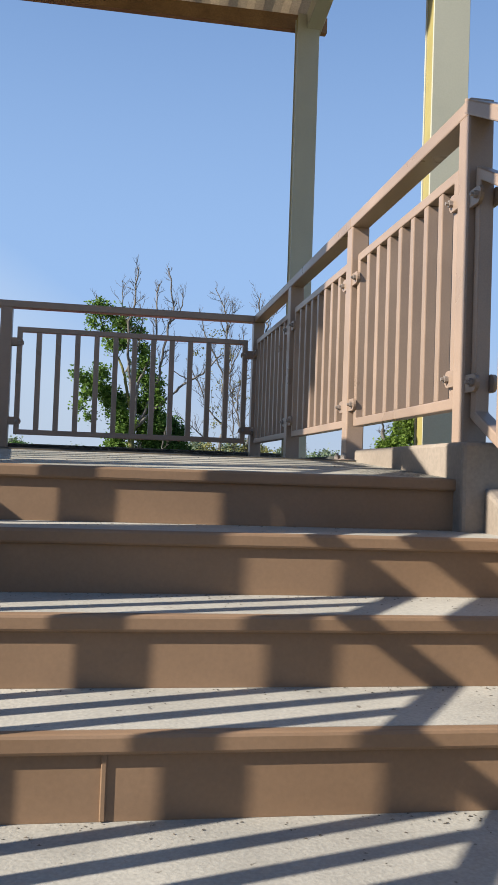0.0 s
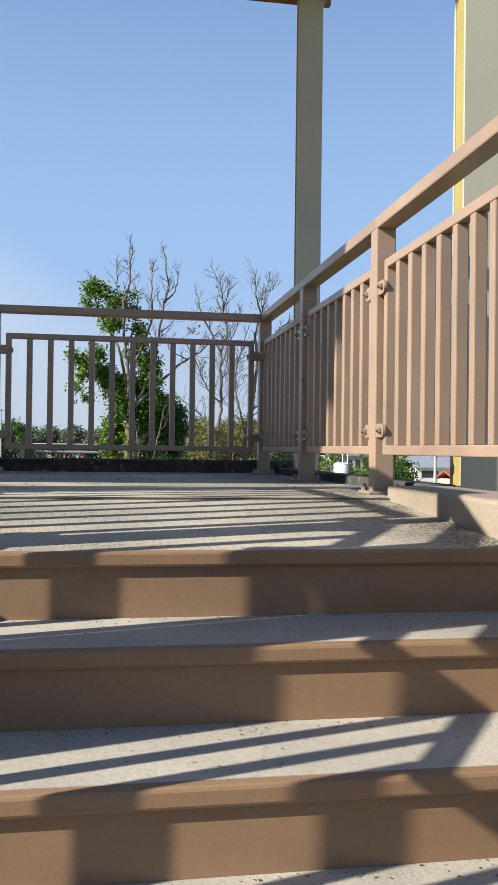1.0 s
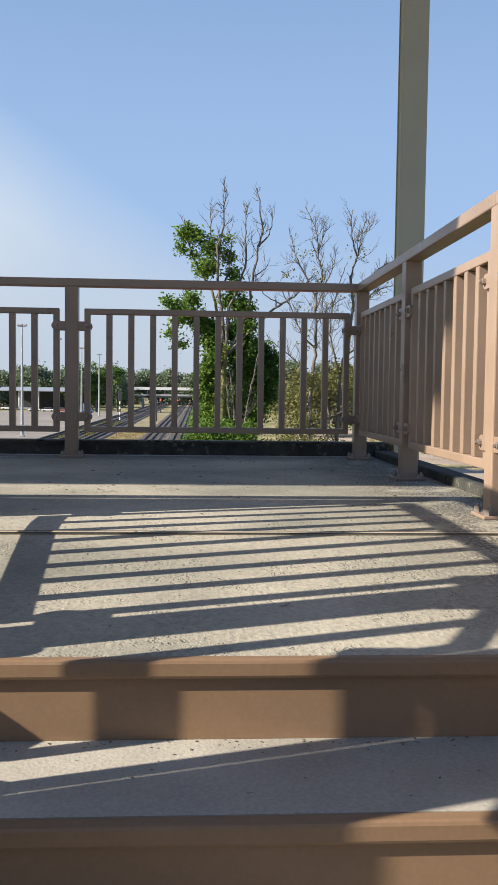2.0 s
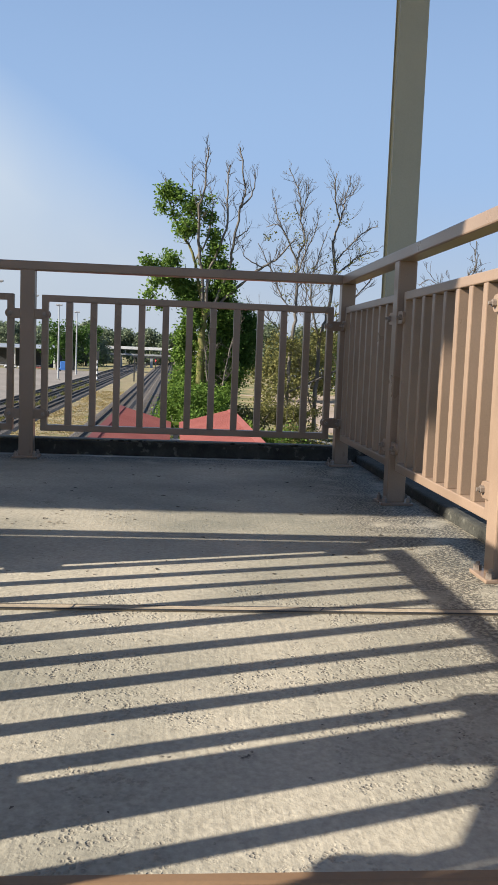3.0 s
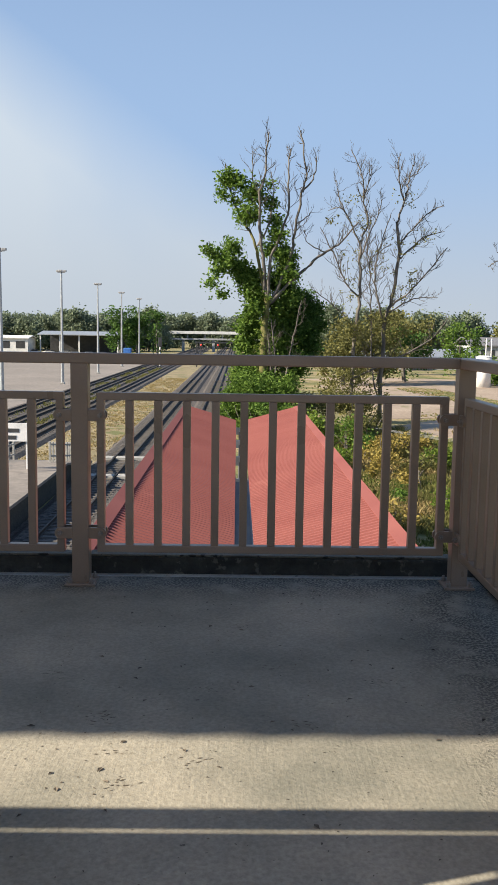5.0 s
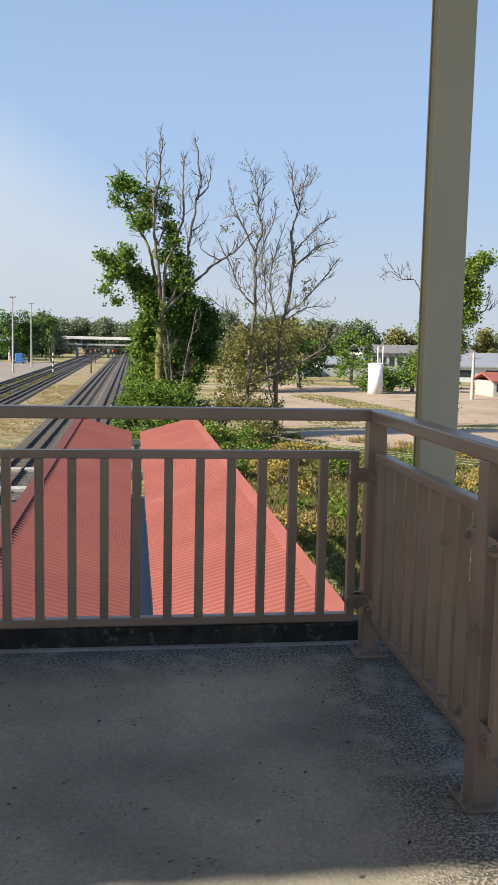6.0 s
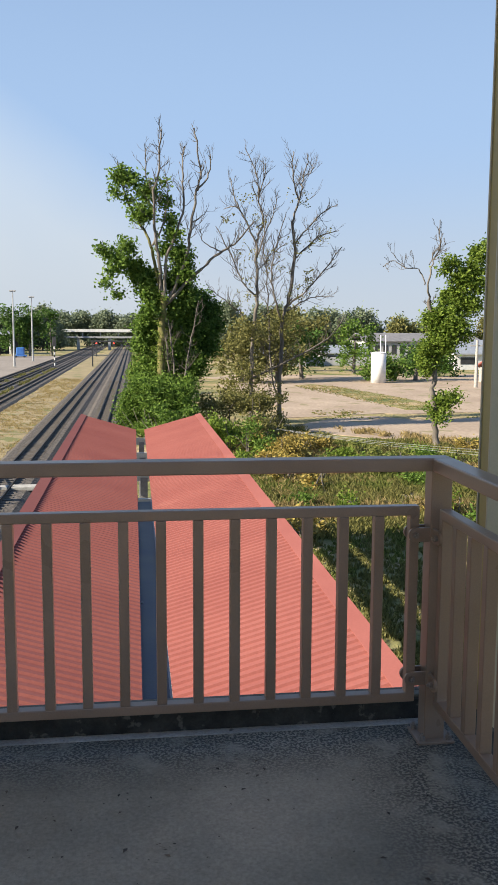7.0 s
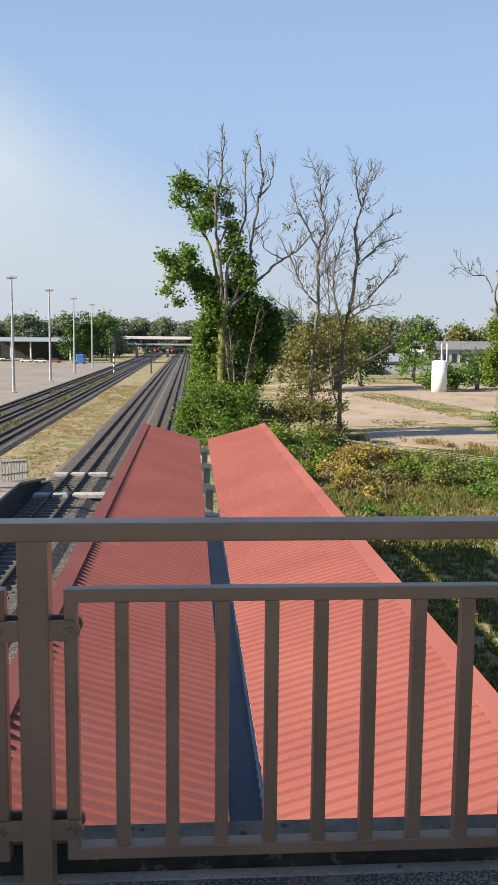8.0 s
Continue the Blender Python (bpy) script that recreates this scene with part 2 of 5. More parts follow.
def floor_material():
    """Screeded concrete: smooth and stained in the middle, coarse open grain along the edges and near the steps."""
    m = surface("stained screed", (0.20, 0.196, 0.158), (0.40, 0.366, 0.293), 1.7, 90, 0.8, 0.55, spots=(0.09, 0.08, 0.065), spot_scale=34, spot_cut=0.70, bump_dist=0.004, contrast=(0.32, 0.66))
    n, l = m.node_tree.nodes, m.node_tree.links
    bs = n["Principled BSDF"]
    tc, sep = n.new("ShaderNodeTexCoord"), n.new("ShaderNodeSeparateXYZ")
    l.new(tc.outputs["Object"], sep.inputs["Vector"])

    def ramped(sock, a, b):
        r = n.new("ShaderNodeMapRange")
        r.inputs["From Min"].default_value, r.inputs["From Max"].default_value = a, b
        l.new(sock, r.inputs["Value"])
        return r.outputs["Result"]

    def math_node(op, a, b):
        k = n.new("ShaderNodeMath")
        k.operation = op
        for i, v in enumerate((a, b)):
            if isinstance(v, float):
                k.inputs[i].default_value = v
            else:
                l.new(v, k.inputs[i])
        return k.outputs["Value"]

    edge = math_node("MAXIMUM", ramped(sep.outputs["X"], -0.42, -0.16), ramped(sep.outputs["Y"], -0.22, -0.06))
    edge = math_node("MAXIMUM", edge, math_node("MULTIPLY", ramped(sep.outputs["Y"], -2.2, -2.9), 0.55))
    patch = n.new("ShaderNodeTexNoise")
    patch.inputs["Scale"].default_value, patch.inputs["Detail"].default_value = 5.0, 4.0
    l.new(tc.outputs["Object"], patch.inputs["Vector"])
    edge = math_node("MULTIPLY", edge, ramped(patch.outputs["Fac"], 0.42, 0.60))
    pits = n.new("ShaderNodeTexVoronoi")
    pits.inputs["Scale"].default_value = 115.0
    l.new(tc.outputs["Object"], pits.inputs["Vector"])
    broken = n.new("ShaderNodeTexNoise")
    broken.inputs["Scale"].default_value, broken.inputs["Detail"].default_value = 38.0, 4.0
    l.new(tc.outputs["Object"], broken.inputs["Vector"])
    edge = math_node("MULTIPLY", edge, ramped(broken.outputs["Fac"], 0.44, 0.60))
    hole = math_node("MULTIPLY", ramped(pits.outputs["Distance"], 0.55, 0.30), edge)
    old = bs.inputs["Base Color"].links[0].from_socket
    mx = n.new("ShaderNodeMix")
    mx.data_type = "RGBA"
    mx.inputs["B"].default_value = (0.15, 0.13, 0.105, 1)
    l.new(old, mx.inputs["A"])
    l.new(hole, mx.inputs["Factor"])
    l.new(mx.outputs["Result"], bs.inputs["Base Color"])
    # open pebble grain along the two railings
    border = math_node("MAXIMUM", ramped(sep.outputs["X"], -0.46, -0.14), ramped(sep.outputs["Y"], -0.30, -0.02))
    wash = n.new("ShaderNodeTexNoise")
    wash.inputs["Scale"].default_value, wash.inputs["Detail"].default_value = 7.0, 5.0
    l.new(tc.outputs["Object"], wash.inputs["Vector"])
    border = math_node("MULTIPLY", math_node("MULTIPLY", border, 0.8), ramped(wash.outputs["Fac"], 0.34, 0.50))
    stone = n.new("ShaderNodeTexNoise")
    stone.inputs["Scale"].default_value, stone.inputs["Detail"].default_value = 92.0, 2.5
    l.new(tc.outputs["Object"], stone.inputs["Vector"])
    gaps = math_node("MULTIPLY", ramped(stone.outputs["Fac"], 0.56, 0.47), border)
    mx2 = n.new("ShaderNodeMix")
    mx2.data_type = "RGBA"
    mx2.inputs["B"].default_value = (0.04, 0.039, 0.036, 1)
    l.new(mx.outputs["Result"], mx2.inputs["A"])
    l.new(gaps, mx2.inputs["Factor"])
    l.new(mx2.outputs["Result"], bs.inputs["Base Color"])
    hole = math_node("MAXIMUM", hole, gaps)
    bp = n.new("ShaderNodeBump")
    bp.inputs["Strength"].default_value, bp.inputs["Distance"].default_value, bp.invert = 0.7, 0.006, True
    l.new(hole, bp.inputs["Height"])
    l.new(bs.inputs["Normal"].links[0].from_socket, bp.inputs["Normal"])
    comb, brush, stroke = n.new("ShaderNodeMapping"), n.new("ShaderNodeTexNoise"), n.new("ShaderNodeBump")
    comb.inputs["Scale"].default_value = (95.0, 5.0, 1.0)
    brush.inputs["Scale"].default_value, brush.inputs["Detail"].default_value = 1.0, 3.0
    stroke.inputs["Strength"].default_value, stroke.inputs["Distance"].default_value = 0.25, 0.004
    l.new(tc.outputs["Object"], comb.inputs["Vector"])
    l.new(comb.outputs["Vector"], brush.inputs["Vector"])
    l.new(brush.outputs["Fac"], stroke.inputs["Height"])
    l.new(bp.outputs["Normal"], stroke.inputs["Normal"])
    l.new(stroke.outputs["Normal"], bs.inputs["Normal"])
    return m


def ground_material():
    """Scrub ground: green weeds, straw and bare pinkish dirt in uneven patches."""
    m = bpy.data.materials.new("scrub ground")
    m.use_nodes = True
    n, l = m.node_tree.nodes, m.node_tree.links
    bs = n["Principled BSDF"]
    tc = n.new("ShaderNodeTexCoord")

    def noise_ramp(scale, detail, stops):
        t, r = n.new("ShaderNodeTexNoise"), n.new("ShaderNodeValToRGB")
        t.inputs["Scale"].default_value, t.inputs["Detail"].default_value = scale, detail
        l.new(tc.outputs["Object"], t.inputs["Vector"])
        while len(r.color_ramp.elements) < len(stops):
            r.color_ramp.elements.new(0.5)
        for e, (p, c) in zip(r.color_ramp.elements, stops):
            e.position, e.color = p, (*c, 1)
        l.new(t.outputs["Fac"], r.inputs["Fac"])
        return r.outputs["Color"], t.outputs["Fac"]

    weeds, _ = noise_ramp(0.22, 6, [(0.30, (0.07, 0.10, 0.025)), (0.44, (0.17, 0.165, 0.06)), (0.56, (0.28, 0.225, 0.105)), (0.70, (0.37, 0.28, 0.175))])
    fine, h = noise_ramp(2.2, 5, [(0.25, (0.3, 0.3, 0.3)), (0.75, (0.75, 0.75, 0.75))])
    mx = n.new("ShaderNodeMix")
    mx.data_type, mx.blend_type = "RGBA", "OVERLAY"
    mx.inputs["Factor"].default_value = 0.8
    l.new(weeds, mx.inputs["A"])
    l.new(fine, mx.inputs["B"])
    l.new(mx.outputs["Result"], bs.inputs["Base Color"])
    bs.inputs["Roughness"].default_value = 1.0
    bp = n.new("ShaderNodeBump")
    bp.inputs["Strength"].default_value, bp.inputs["Distance"].default_value = 1.0, 0.3
    l.new(h, bp.inputs["Height"])
    l.new(bp.outputs["Normal"], bs.inputs["Normal"])
    return m


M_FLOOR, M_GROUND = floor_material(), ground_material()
M_DIRT = surface("bare pinkish dirt", (0.27, 0.205, 0.15), (0.39, 0.31, 0.235), 0.12, 2.5, 0.95, 0.4, spots=(0.22, 0.19, 0.10), spot_scale=0.35, spot_cut=0.60, bump_dist=0.1)
M_DRYGRASS = surface("dry yellow verge", (0.20, 0.165, 0.09), (0.34, 0.275, 0.16), 0.35, 8, 1.0, 1.0, spots=(0.14, 0.15, 0.05), spot_scale=0.5, spot_cut=0.56, bump_dist=0.1)


# ---------------------------------------------------------------- building blocks
def box(bm, x0, x1, y0, y1, z0, z1, bevel=0.0):
    made = bmesh.ops.create_cube(bm, size=1.0, matrix=Matrix.Translation(((x0 + x1) / 2, (y0 + y1) / 2, (z0 + z1) / 2)) @ Matrix.Diagonal((x1 - x0, y1 - y0, z1 - z0, 1)))
    if bevel:
        edges = list({e for v in made["verts"] for e in v.link_edges})
        bmesh.ops.bevel(bm, geom=edges, offset=bevel, segments=2, profile=0.5, affect="EDGES")
    return bm


def bar_between(bm, a, b, w, h, bevel=0.0):
    """A straight member of width w (level, across its run) and height h (upright), its ends cut upright."""
    a, b = Vector(a), Vector(b)
    run = Vector((b.x - a.x, b.y - a.y, 0)).normalized()
    side, up = Vector((-run.y, run.x, 0)) * w / 2, Vector((0, 0, h / 2))
    v = [bm.verts.new(p + s * side + t * up) for p in (a, b) for s, t in ((-1, -1), (1, -1), (1, 1), (-1, 1))]
    fs = [bm.faces.new([v[i] for i in q]) for q in ((0, 1, 2, 3), (7, 6, 5, 4), (0, 4, 5, 1), (1, 5, 6, 2), (2, 6, 7, 3), (3, 7, 4, 0))]
    bmesh.ops.recalc_face_normals(bm, faces=fs)
    if bevel:
        bmesh.ops.bevel(bm, geom=list({e for f in fs for e in f.edges}), offset=bevel, segments=2, profile=0.5, affect="EDGES")
    return bm


def rod(bm, a, b, r0, r1=None, sides=10):
    a, b = Vector(a), Vector(b)
    turn = (b - a).to_track_quat("Z", "Y").to_matrix().to_4x4()
    bmesh.ops.create_cone(bm, cap_ends=True, segments=sides, radius1=r0, radius2=r0 if r1 is None else r1, depth=(b - a).length,
                          matrix=Matrix.Translation((a + b) / 2) @ turn)
    return bm


def mesh_of(name, bm, material):
    data = bpy.data.meshes.new(name)
    bm.to_mesh(data)
    bm.free()
    data.materials.append(material)
    return data


def put(name, data, parent=None, label="", at=None):
    ob = new(name, data)
    if parent is not None:
        ob.parent = parent
        if parent.type == "EMPTY":
            ob.matrix_parent_inverse = Matrix.Translation(parent.location).inverted()
    if at is not None:
        ob.matrix_basis = at if isinstance(at, Matrix) else Matrix.Translation(at)
    if label:
        tagged(ob, label)
    return ob


def part(name, bm, material, parent=None, label=""):
    return put(name, mesh_of(name, bm, material), parent, label)


def thing(name, at, label, category, group="", kind=""):
    ob = new(name)
    ob.location, ob.empty_display_size = at, 0.2
    return tagged(ob, label, category, group, kind)


def solid(name, bm, material, label, category="", kind="structure"):
    return tagged(part(name, bm, material), label, category, "", kind)


B = bmesh.new
GROUND = -7.3

# ---------------------------------------------------------------- landing, deck and steps
STEP_Y, TREAD, RISE, STEP_Z = -3.95, 0.30, 0.151, -0.063
bm = B()
tops = {}
for x in (-16.0, -1.86, 0.13):
    for y, z in ((0.16, 0), (-2.74, 0), (-2.92, -0.005), (STEP_Y + 0.02, STEP_Z)):
        tops[x, y] = bm.verts.new((x, y, z))
rows_y = (0.16, -2.74, -2.92, STEP_Y + 0.02)
for x0, x1 in ((-16.0, -1.86), (-1.86, 0.13)):
    for y0, y1 in zip(rows_y, rows_y[1:]):
        if x0 == -16.0 and y1 < -2.75:
            continue
        bm.faces.new([tops[x0, y0], tops[x0, y1], tops[x1, y1], tops[x1, y0]])
for v in [v for v in bm.verts if not v.link_faces]:
    bm.verts.remove(v)
grown = bmesh.ops.extrude_face_region(bm, geom=bm.faces[:])
for v in grown["geom"]:
    if isinstance(v, bmesh.types.BMVert):
        v.co.z = -0.30
bmesh.ops.recalc_face_normals(bm, faces=bm.faces[:])
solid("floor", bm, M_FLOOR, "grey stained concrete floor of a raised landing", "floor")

bm = B()
box(bm, -1.80, -0.085, -2.935, -2.905, -0.02, 0.001)
joint = solid("trim_joint", bm, surface("tan joint filler", (0.29, 0.235, 0.165), (0.40, 0.335, 0.25), 6, 90, 0.85, 0.2, bump_dist=0.003), "tan filled joint strip across the concrete floor", "floor joint")
for a, b in (((-1.80, -2.9365), (-0.085, -2.9355)), ((-1.80, -2.9045), (-0.085, -2.904)), ((-1.212, -2.934), (-1.206, -2.906)), ((-0.60, -2.934), (-0.585, -2.906))):
    bm = B()
    bar_between(bm, (*a, 0.0), (*b, 0.0), 0.0028, 0.0036)
    part("crack", bm, M_DARK, joint, "dark hairline crack")

bm = B()
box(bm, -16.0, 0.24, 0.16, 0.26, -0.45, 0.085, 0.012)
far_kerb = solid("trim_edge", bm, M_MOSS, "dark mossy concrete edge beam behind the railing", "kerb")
bm = B()
box(bm, -16.0, 0.24, 0.172, 0.255, 0.0855, 0.097, 0.004)
part("coping", bm, M_COPE, far_kerb, "grey weathered top")
bm = B()
box(bm, -16.0, 0.125, 0.112, 0.157, -0.02, 0.004, 0.002)
solid("trim_fillet", bm, M_PALE, "pale cement fillet along the floor's far edge", "floor edge")
bm = B()
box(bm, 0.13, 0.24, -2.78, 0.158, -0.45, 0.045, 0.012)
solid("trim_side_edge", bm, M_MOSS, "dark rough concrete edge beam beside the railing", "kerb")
bm = B()
box(bm, -0.085, 0.16, STEP_Y - 0.05, -2.90, -0.40, 0.045, 0.012)
solid("kerb", bm, M_KERB, "brown painted concrete kerb under the railing", "kerb")
bm = B()
box(bm, -1.96, -1.70, STEP_Y - 0.05, -2.72, -0.40, 0.03, 0.012)
solid("kerb", bm, M_KERB, "brown painted concrete kerb under the railing", "kerb")

stairs = thing("stairs", (-0.9, STEP_Y - 1.6, STEP_Z - 1.9), "concrete steps with brown painted risers and pale worn treads", "stairs", kind="structure")
N_STEPS = 14
for k in range(N_STEPS):
    y, z = STEP_Y - TREAD * k, STEP_Z - RISE * k
    bm = B()
    box(bm, -1.80, 0.02, y - 0.004, y + 0.03, z - 0.036, z, 0.007)
    part("nosing", bm, M_RISER, stairs)
    bm = B()
    box(bm, -1.80, 0.02, y + 0.012, y + 0.06, z - RISE, z - 0.034)
    part("riser", bm, M_RISER, stairs)
    if k:
        bm = B()
        box(bm, -1.80, 0.02, y + 0.028, y + TREAD + 0.03, z - 0.06, z - 0.0005)
        part("tread", bm, M_TREAD, stairs)
bm = B()
y_end, z_end = STEP_Y - TREAD * N_STEPS, STEP_Z - RISE * N_STEPS
box(bm, -1.95, 0.17, y_end - 2.4, y_end + 0.03, z_end - 0.2, z_end)
solid("floor_lower", bm, M_FLOOR, "grey concrete lower landing of the stairs", "floor")
for x0, x1 in ((-0.02, 0.16), (-1.95, -1.77)):
    bm = B()
    p = [(STEP_Y - 0.05, STEP_Z - 0.02), (y_end, z_end + 0.13), (y_end, z_end - 0.35), (STEP_Y - 0.05, STEP_Z - 0.5)]
    va, vb = [bm.verts.new((x0, *q)) for q in p], [bm.verts.new((x1, *q)) for q in p]
    bm.faces.new(va), bm.faces.new(vb[::-1])
    for i in range(4):
        bm.faces.new([va[i - 1], va[i], vb[i], vb[i - 1]])
    bmesh.ops.recalc_face_normals(bm, faces=bm.faces[:])
    bmesh.ops.bevel(bm, geom=bm.edges[:], offset=0.012, segments=2, profile=0.5, affect="EDGES")
    solid("kerb", bm, M_KERB, "brown painted sloping kerb beside the steps", "kerb")


# ---------------------------------------------------------------- railings
POST_W, TOP_Z, P_LOW, P_HIGH = 0.08, 1.10, 0.155, 0.918
bm = B()
box(bm, -0.04, 0.04, -0.04, 0.04, 0, 1.052, 0.005)
POST = mesh_of("post", bm, M_RAIL)
bm = B()
box(bm, -0.0385, 0.0385, -0.0385, 0.0385, 0, 1.10, 0.005)
TALL_POST = mesh_of("post", bm, M_RAIL)
bm = B()
box(bm, -0.072, 0.072, -0.072, 0.072, 0, 0.012, 0.003)
PLATE = mesh_of("base_plate", bm, M_RAIL)
bm = B()
rod(bm, (0, 0, 0), (0, 0, 0.018), 0.013, 0.012, 6)
rod(bm, (0, 0, 0.018), (0, 0, 0.028), 0.007, 0.006, 6)
BOLT = mesh_of("bolt", bm, M_STEEL)
bm = B()
box(bm, -0.0185, 0.0185, -0.021, 0.021, 0, P_HIGH - P_LOW - 0.07, 0.004)
BAR = mesh_of("bar", bm, M_RAIL)
bm = B()                                   # lug: flat plate with a round end, lying in the panel's plane
box(bm, -0.002, 0.055, -0.006, 0.006, -0.027, 0.027, 0.002)
bmesh.ops.create_cone(bm, cap_ends=True, segments=16, radius1=0.027, radius2=0.027, depth=0.0116, matrix=pose(0.055, 0, 0, 90))
LUG = mesh_of("bracket", bm, M_RAIL)


def post_at(rail, x, y, z, tall):
    p = put("post", TALL_POST if tall else POST, rail, at=(x, y, z))
    put("base_plate", PLATE, p)
    for sx in (-0.053, 0.053):
        for sy in (-0.053, 0.053):
            put("bolt", BOLT, p, at=(sx, sy, 0.012))
    return p


def railing(label, posts, count, own=None, lift=0.0, group="railings of the bridge", gap=0.077, ends=(0.04, 0.04)):
    """Posts at the given places, a handrail over them and a panel of upright bars in each bay. own: which posts it builds itself."""
    rail = thing("railing", posts[0], label, "railing", group)
    for i, p in enumerate(posts):
        if own is None or i in own:
            post_at(rail, *p, lift > 0)
    run = [0]
    while run[-1] < len(posts) - 1:            # one handrail over each straight run
        i = j = run[-1]
        pitch = lambda k: (posts[k + 1][2] - posts[k][2]) / math.dist(posts[k + 1][:2], posts[k][:2])
        while j < len(posts) - 1 and abs(pitch(j) - pitch(i)) < 0.02:
            j += 1
        run.append(j)
        a, b, up = Vector(posts[i]), Vector(posts[j]), Vector((0, 0, TOP_Z - 0.025 + lift))
        way = (b - a) / math.dist(a.xy, b.xy)
        e0, e1 = ends[0] if i == 0 else 0.0, ends[1] if j == len(posts) - 1 else 0.0
        bm = B()
        bar_between(bm, a - way * e0 + up, b + way * e1 + up, 0.086 if lift else 0.08, 0.05, 0.006)
        part("handrail", bm, M_RAIL, rail)
    for bay, ((ax, ay, az), (bx, by, bz)) in enumerate(zip(posts, posts[1:])):
        a, b = Vector((ax, ay, az)), Vector((bx, by, bz))
        level = Vector((bx - ax, by - ay, 0))
        u, length, slope = level.normalized(), level.length, (bz - az) / level.length
        turn = pose(0, 0, 0, 0, 0, math.degrees(math.atan2(u.y, u.x)))
        at = lambda s, h: a + u * s + Vector((0, 0, slope * s + h))
        s0, s1 = gap, length - gap
        bm = B()
        across = Vector((-u.y, u.x, 0)) * 0.022
        rings = []
        for e in (0.0, 0.036):                 # outer and inner outline, each with a back and a front
            corners = (at(s0 + e, P_LOW + e), at(s1 - e, P_LOW + e), at(s1 - e, P_HIGH - e), at(s0 + e, P_HIGH - e))
            rings.append([[bm.verts.new(c + across * sd) for c in corners] for sd in (-1, 1)])
        (ob0, of0), (ib0, if0) = rings
        for ra, rb in ((ob0, ib0), (ib0, if0), (if0, of0), (of0, ob0)):
            for k in range(4):
                bm.faces.new((ra[k - 1], ra[k], rb[k], rb[k - 1]))
        bmesh.ops.recalc_face_normals(bm, faces=bm.faces[:])
        bmesh.ops.bevel(bm, geom=bm.edges[:], offset=0.004, segments=2, profile=0.5, affect="EDGES")
        panel = part("panel_frame", bm, M_RAIL, rail)
        n_bars = count[bay] if isinstance(count, (list, tuple)) else count
        for k in range(1, n_bars + 1):
            s = s0 + 0.0175 + (s1 - s0 - 0.035) * k / (n_bars + 1)
            q = at(s, P_LOW + 0.034)
            put("bar", BAR, panel, at=Matrix.Translation(q) @ turn)
        for s, flip in ((0.04, 0), (length - 0.04, 180)):
            for h in (0.25, 0.81):
                for side in (1, -1):
                    q = at(s, h + (0.0)) + Vector((-u.y, u.x, 0)) * 0.0285 * side
                    lug = put("bracket", LUG, rail, at=Matrix.Translation(q) @ turn @ pose(0, 0, 0, 0, 0, flip))
                    put("bolt", BOLT, lug, at=pose(0.055, 0, 0, 90 * (1 if (side < 0) == (flip == 0) else -1)))
    return rail


BAY = 1.807
railing("brown painted steel railing along the landing's far edge", [(-BAY * i, 0, 0) for i in range(6)], 11)
railing("brown painted steel railing along the landing's open side", [(0, 0, 0), (0, -1.285, 0), (0, -2.575, 0)], 7, own=(1, 2), ends=(-0.0405, 0.0))
railing("brown painted steel railing standing on a low kerb", [(0, -2.575, 0), (0, -3.84, 0.0)], 7, own=(1,), ends=(0.0, 0.04))
S = RISE / TREAD
stair_y = (-4.335, -5.635, -6.935)
def foot(y):
    return STEP_Z + (y - STEP_Y) * S
railing("brown painted steel stair railing sloping down beside the steps", [(0, y, foot(y)) for y in (-3.84,) + stair_y], (1, 9, 9), own=(1, 2, 3), lift=0.02, gap=0.055, ends=(0.0, 0.04))
railing("brown painted steel railing at the head of the steps", [(-1.80, -2.60, 0), (-1.80, -3.93, 0)], 7, own=(0, 1), ends=(-0.0405, 0.04))
railing("brown painted steel stair railing sloping down beside the steps", [(-1.80, y, foot(y)) for y in (-3.93,) + stair_y], (1, 9, 9), own=(1, 2, 3), lift=0.02, gap=0.055, ends=(0.0, 0.04))
railing("brown painted steel railing along the bridge deck", [(-1.80 - BAY * i, -2.60, 0) for i in range(6)], 11, own=range(1, 6))


# ---------------------------------------------------------------- bridge roof and columns
def column(x, y, z0, z1, w=0.17, d=0.11):
    ob = thing("steel_column", (x, y, z0), "grey-green painted steel column with an olive recessed side", "column", "columns of the bridge roof")
    bm = B()
    box(bm, x - w / 2, x + w / 2, y - d / 2, y - d / 2 + 0.012, z0, z1, 0.002)
    part("flange", bm, M_COLUMN, ob)
    bm = B()
    box(bm, x - w / 2, x + w / 2, y + d / 2 - 0.012, y + d / 2, z0, z1, 0.002)
    part("flange", bm, M_COLUMN, ob)
    bm = B()
    box(bm, x - w / 2 + 0.006, x + w / 2 - 0.006, y - d / 2 + 0.012, y + d / 2 - 0.012, z0, z1)
    part("web", bm, M_OCHRE, ob, "olive painted side")
    bm = B()
    box(bm, x - 0.2, x + 0.2, y - 0.2, y + 0.2, z0 - 0.04, z0, 0.01)
    part("foot_plate", bm, M_GALV, ob)
    return ob


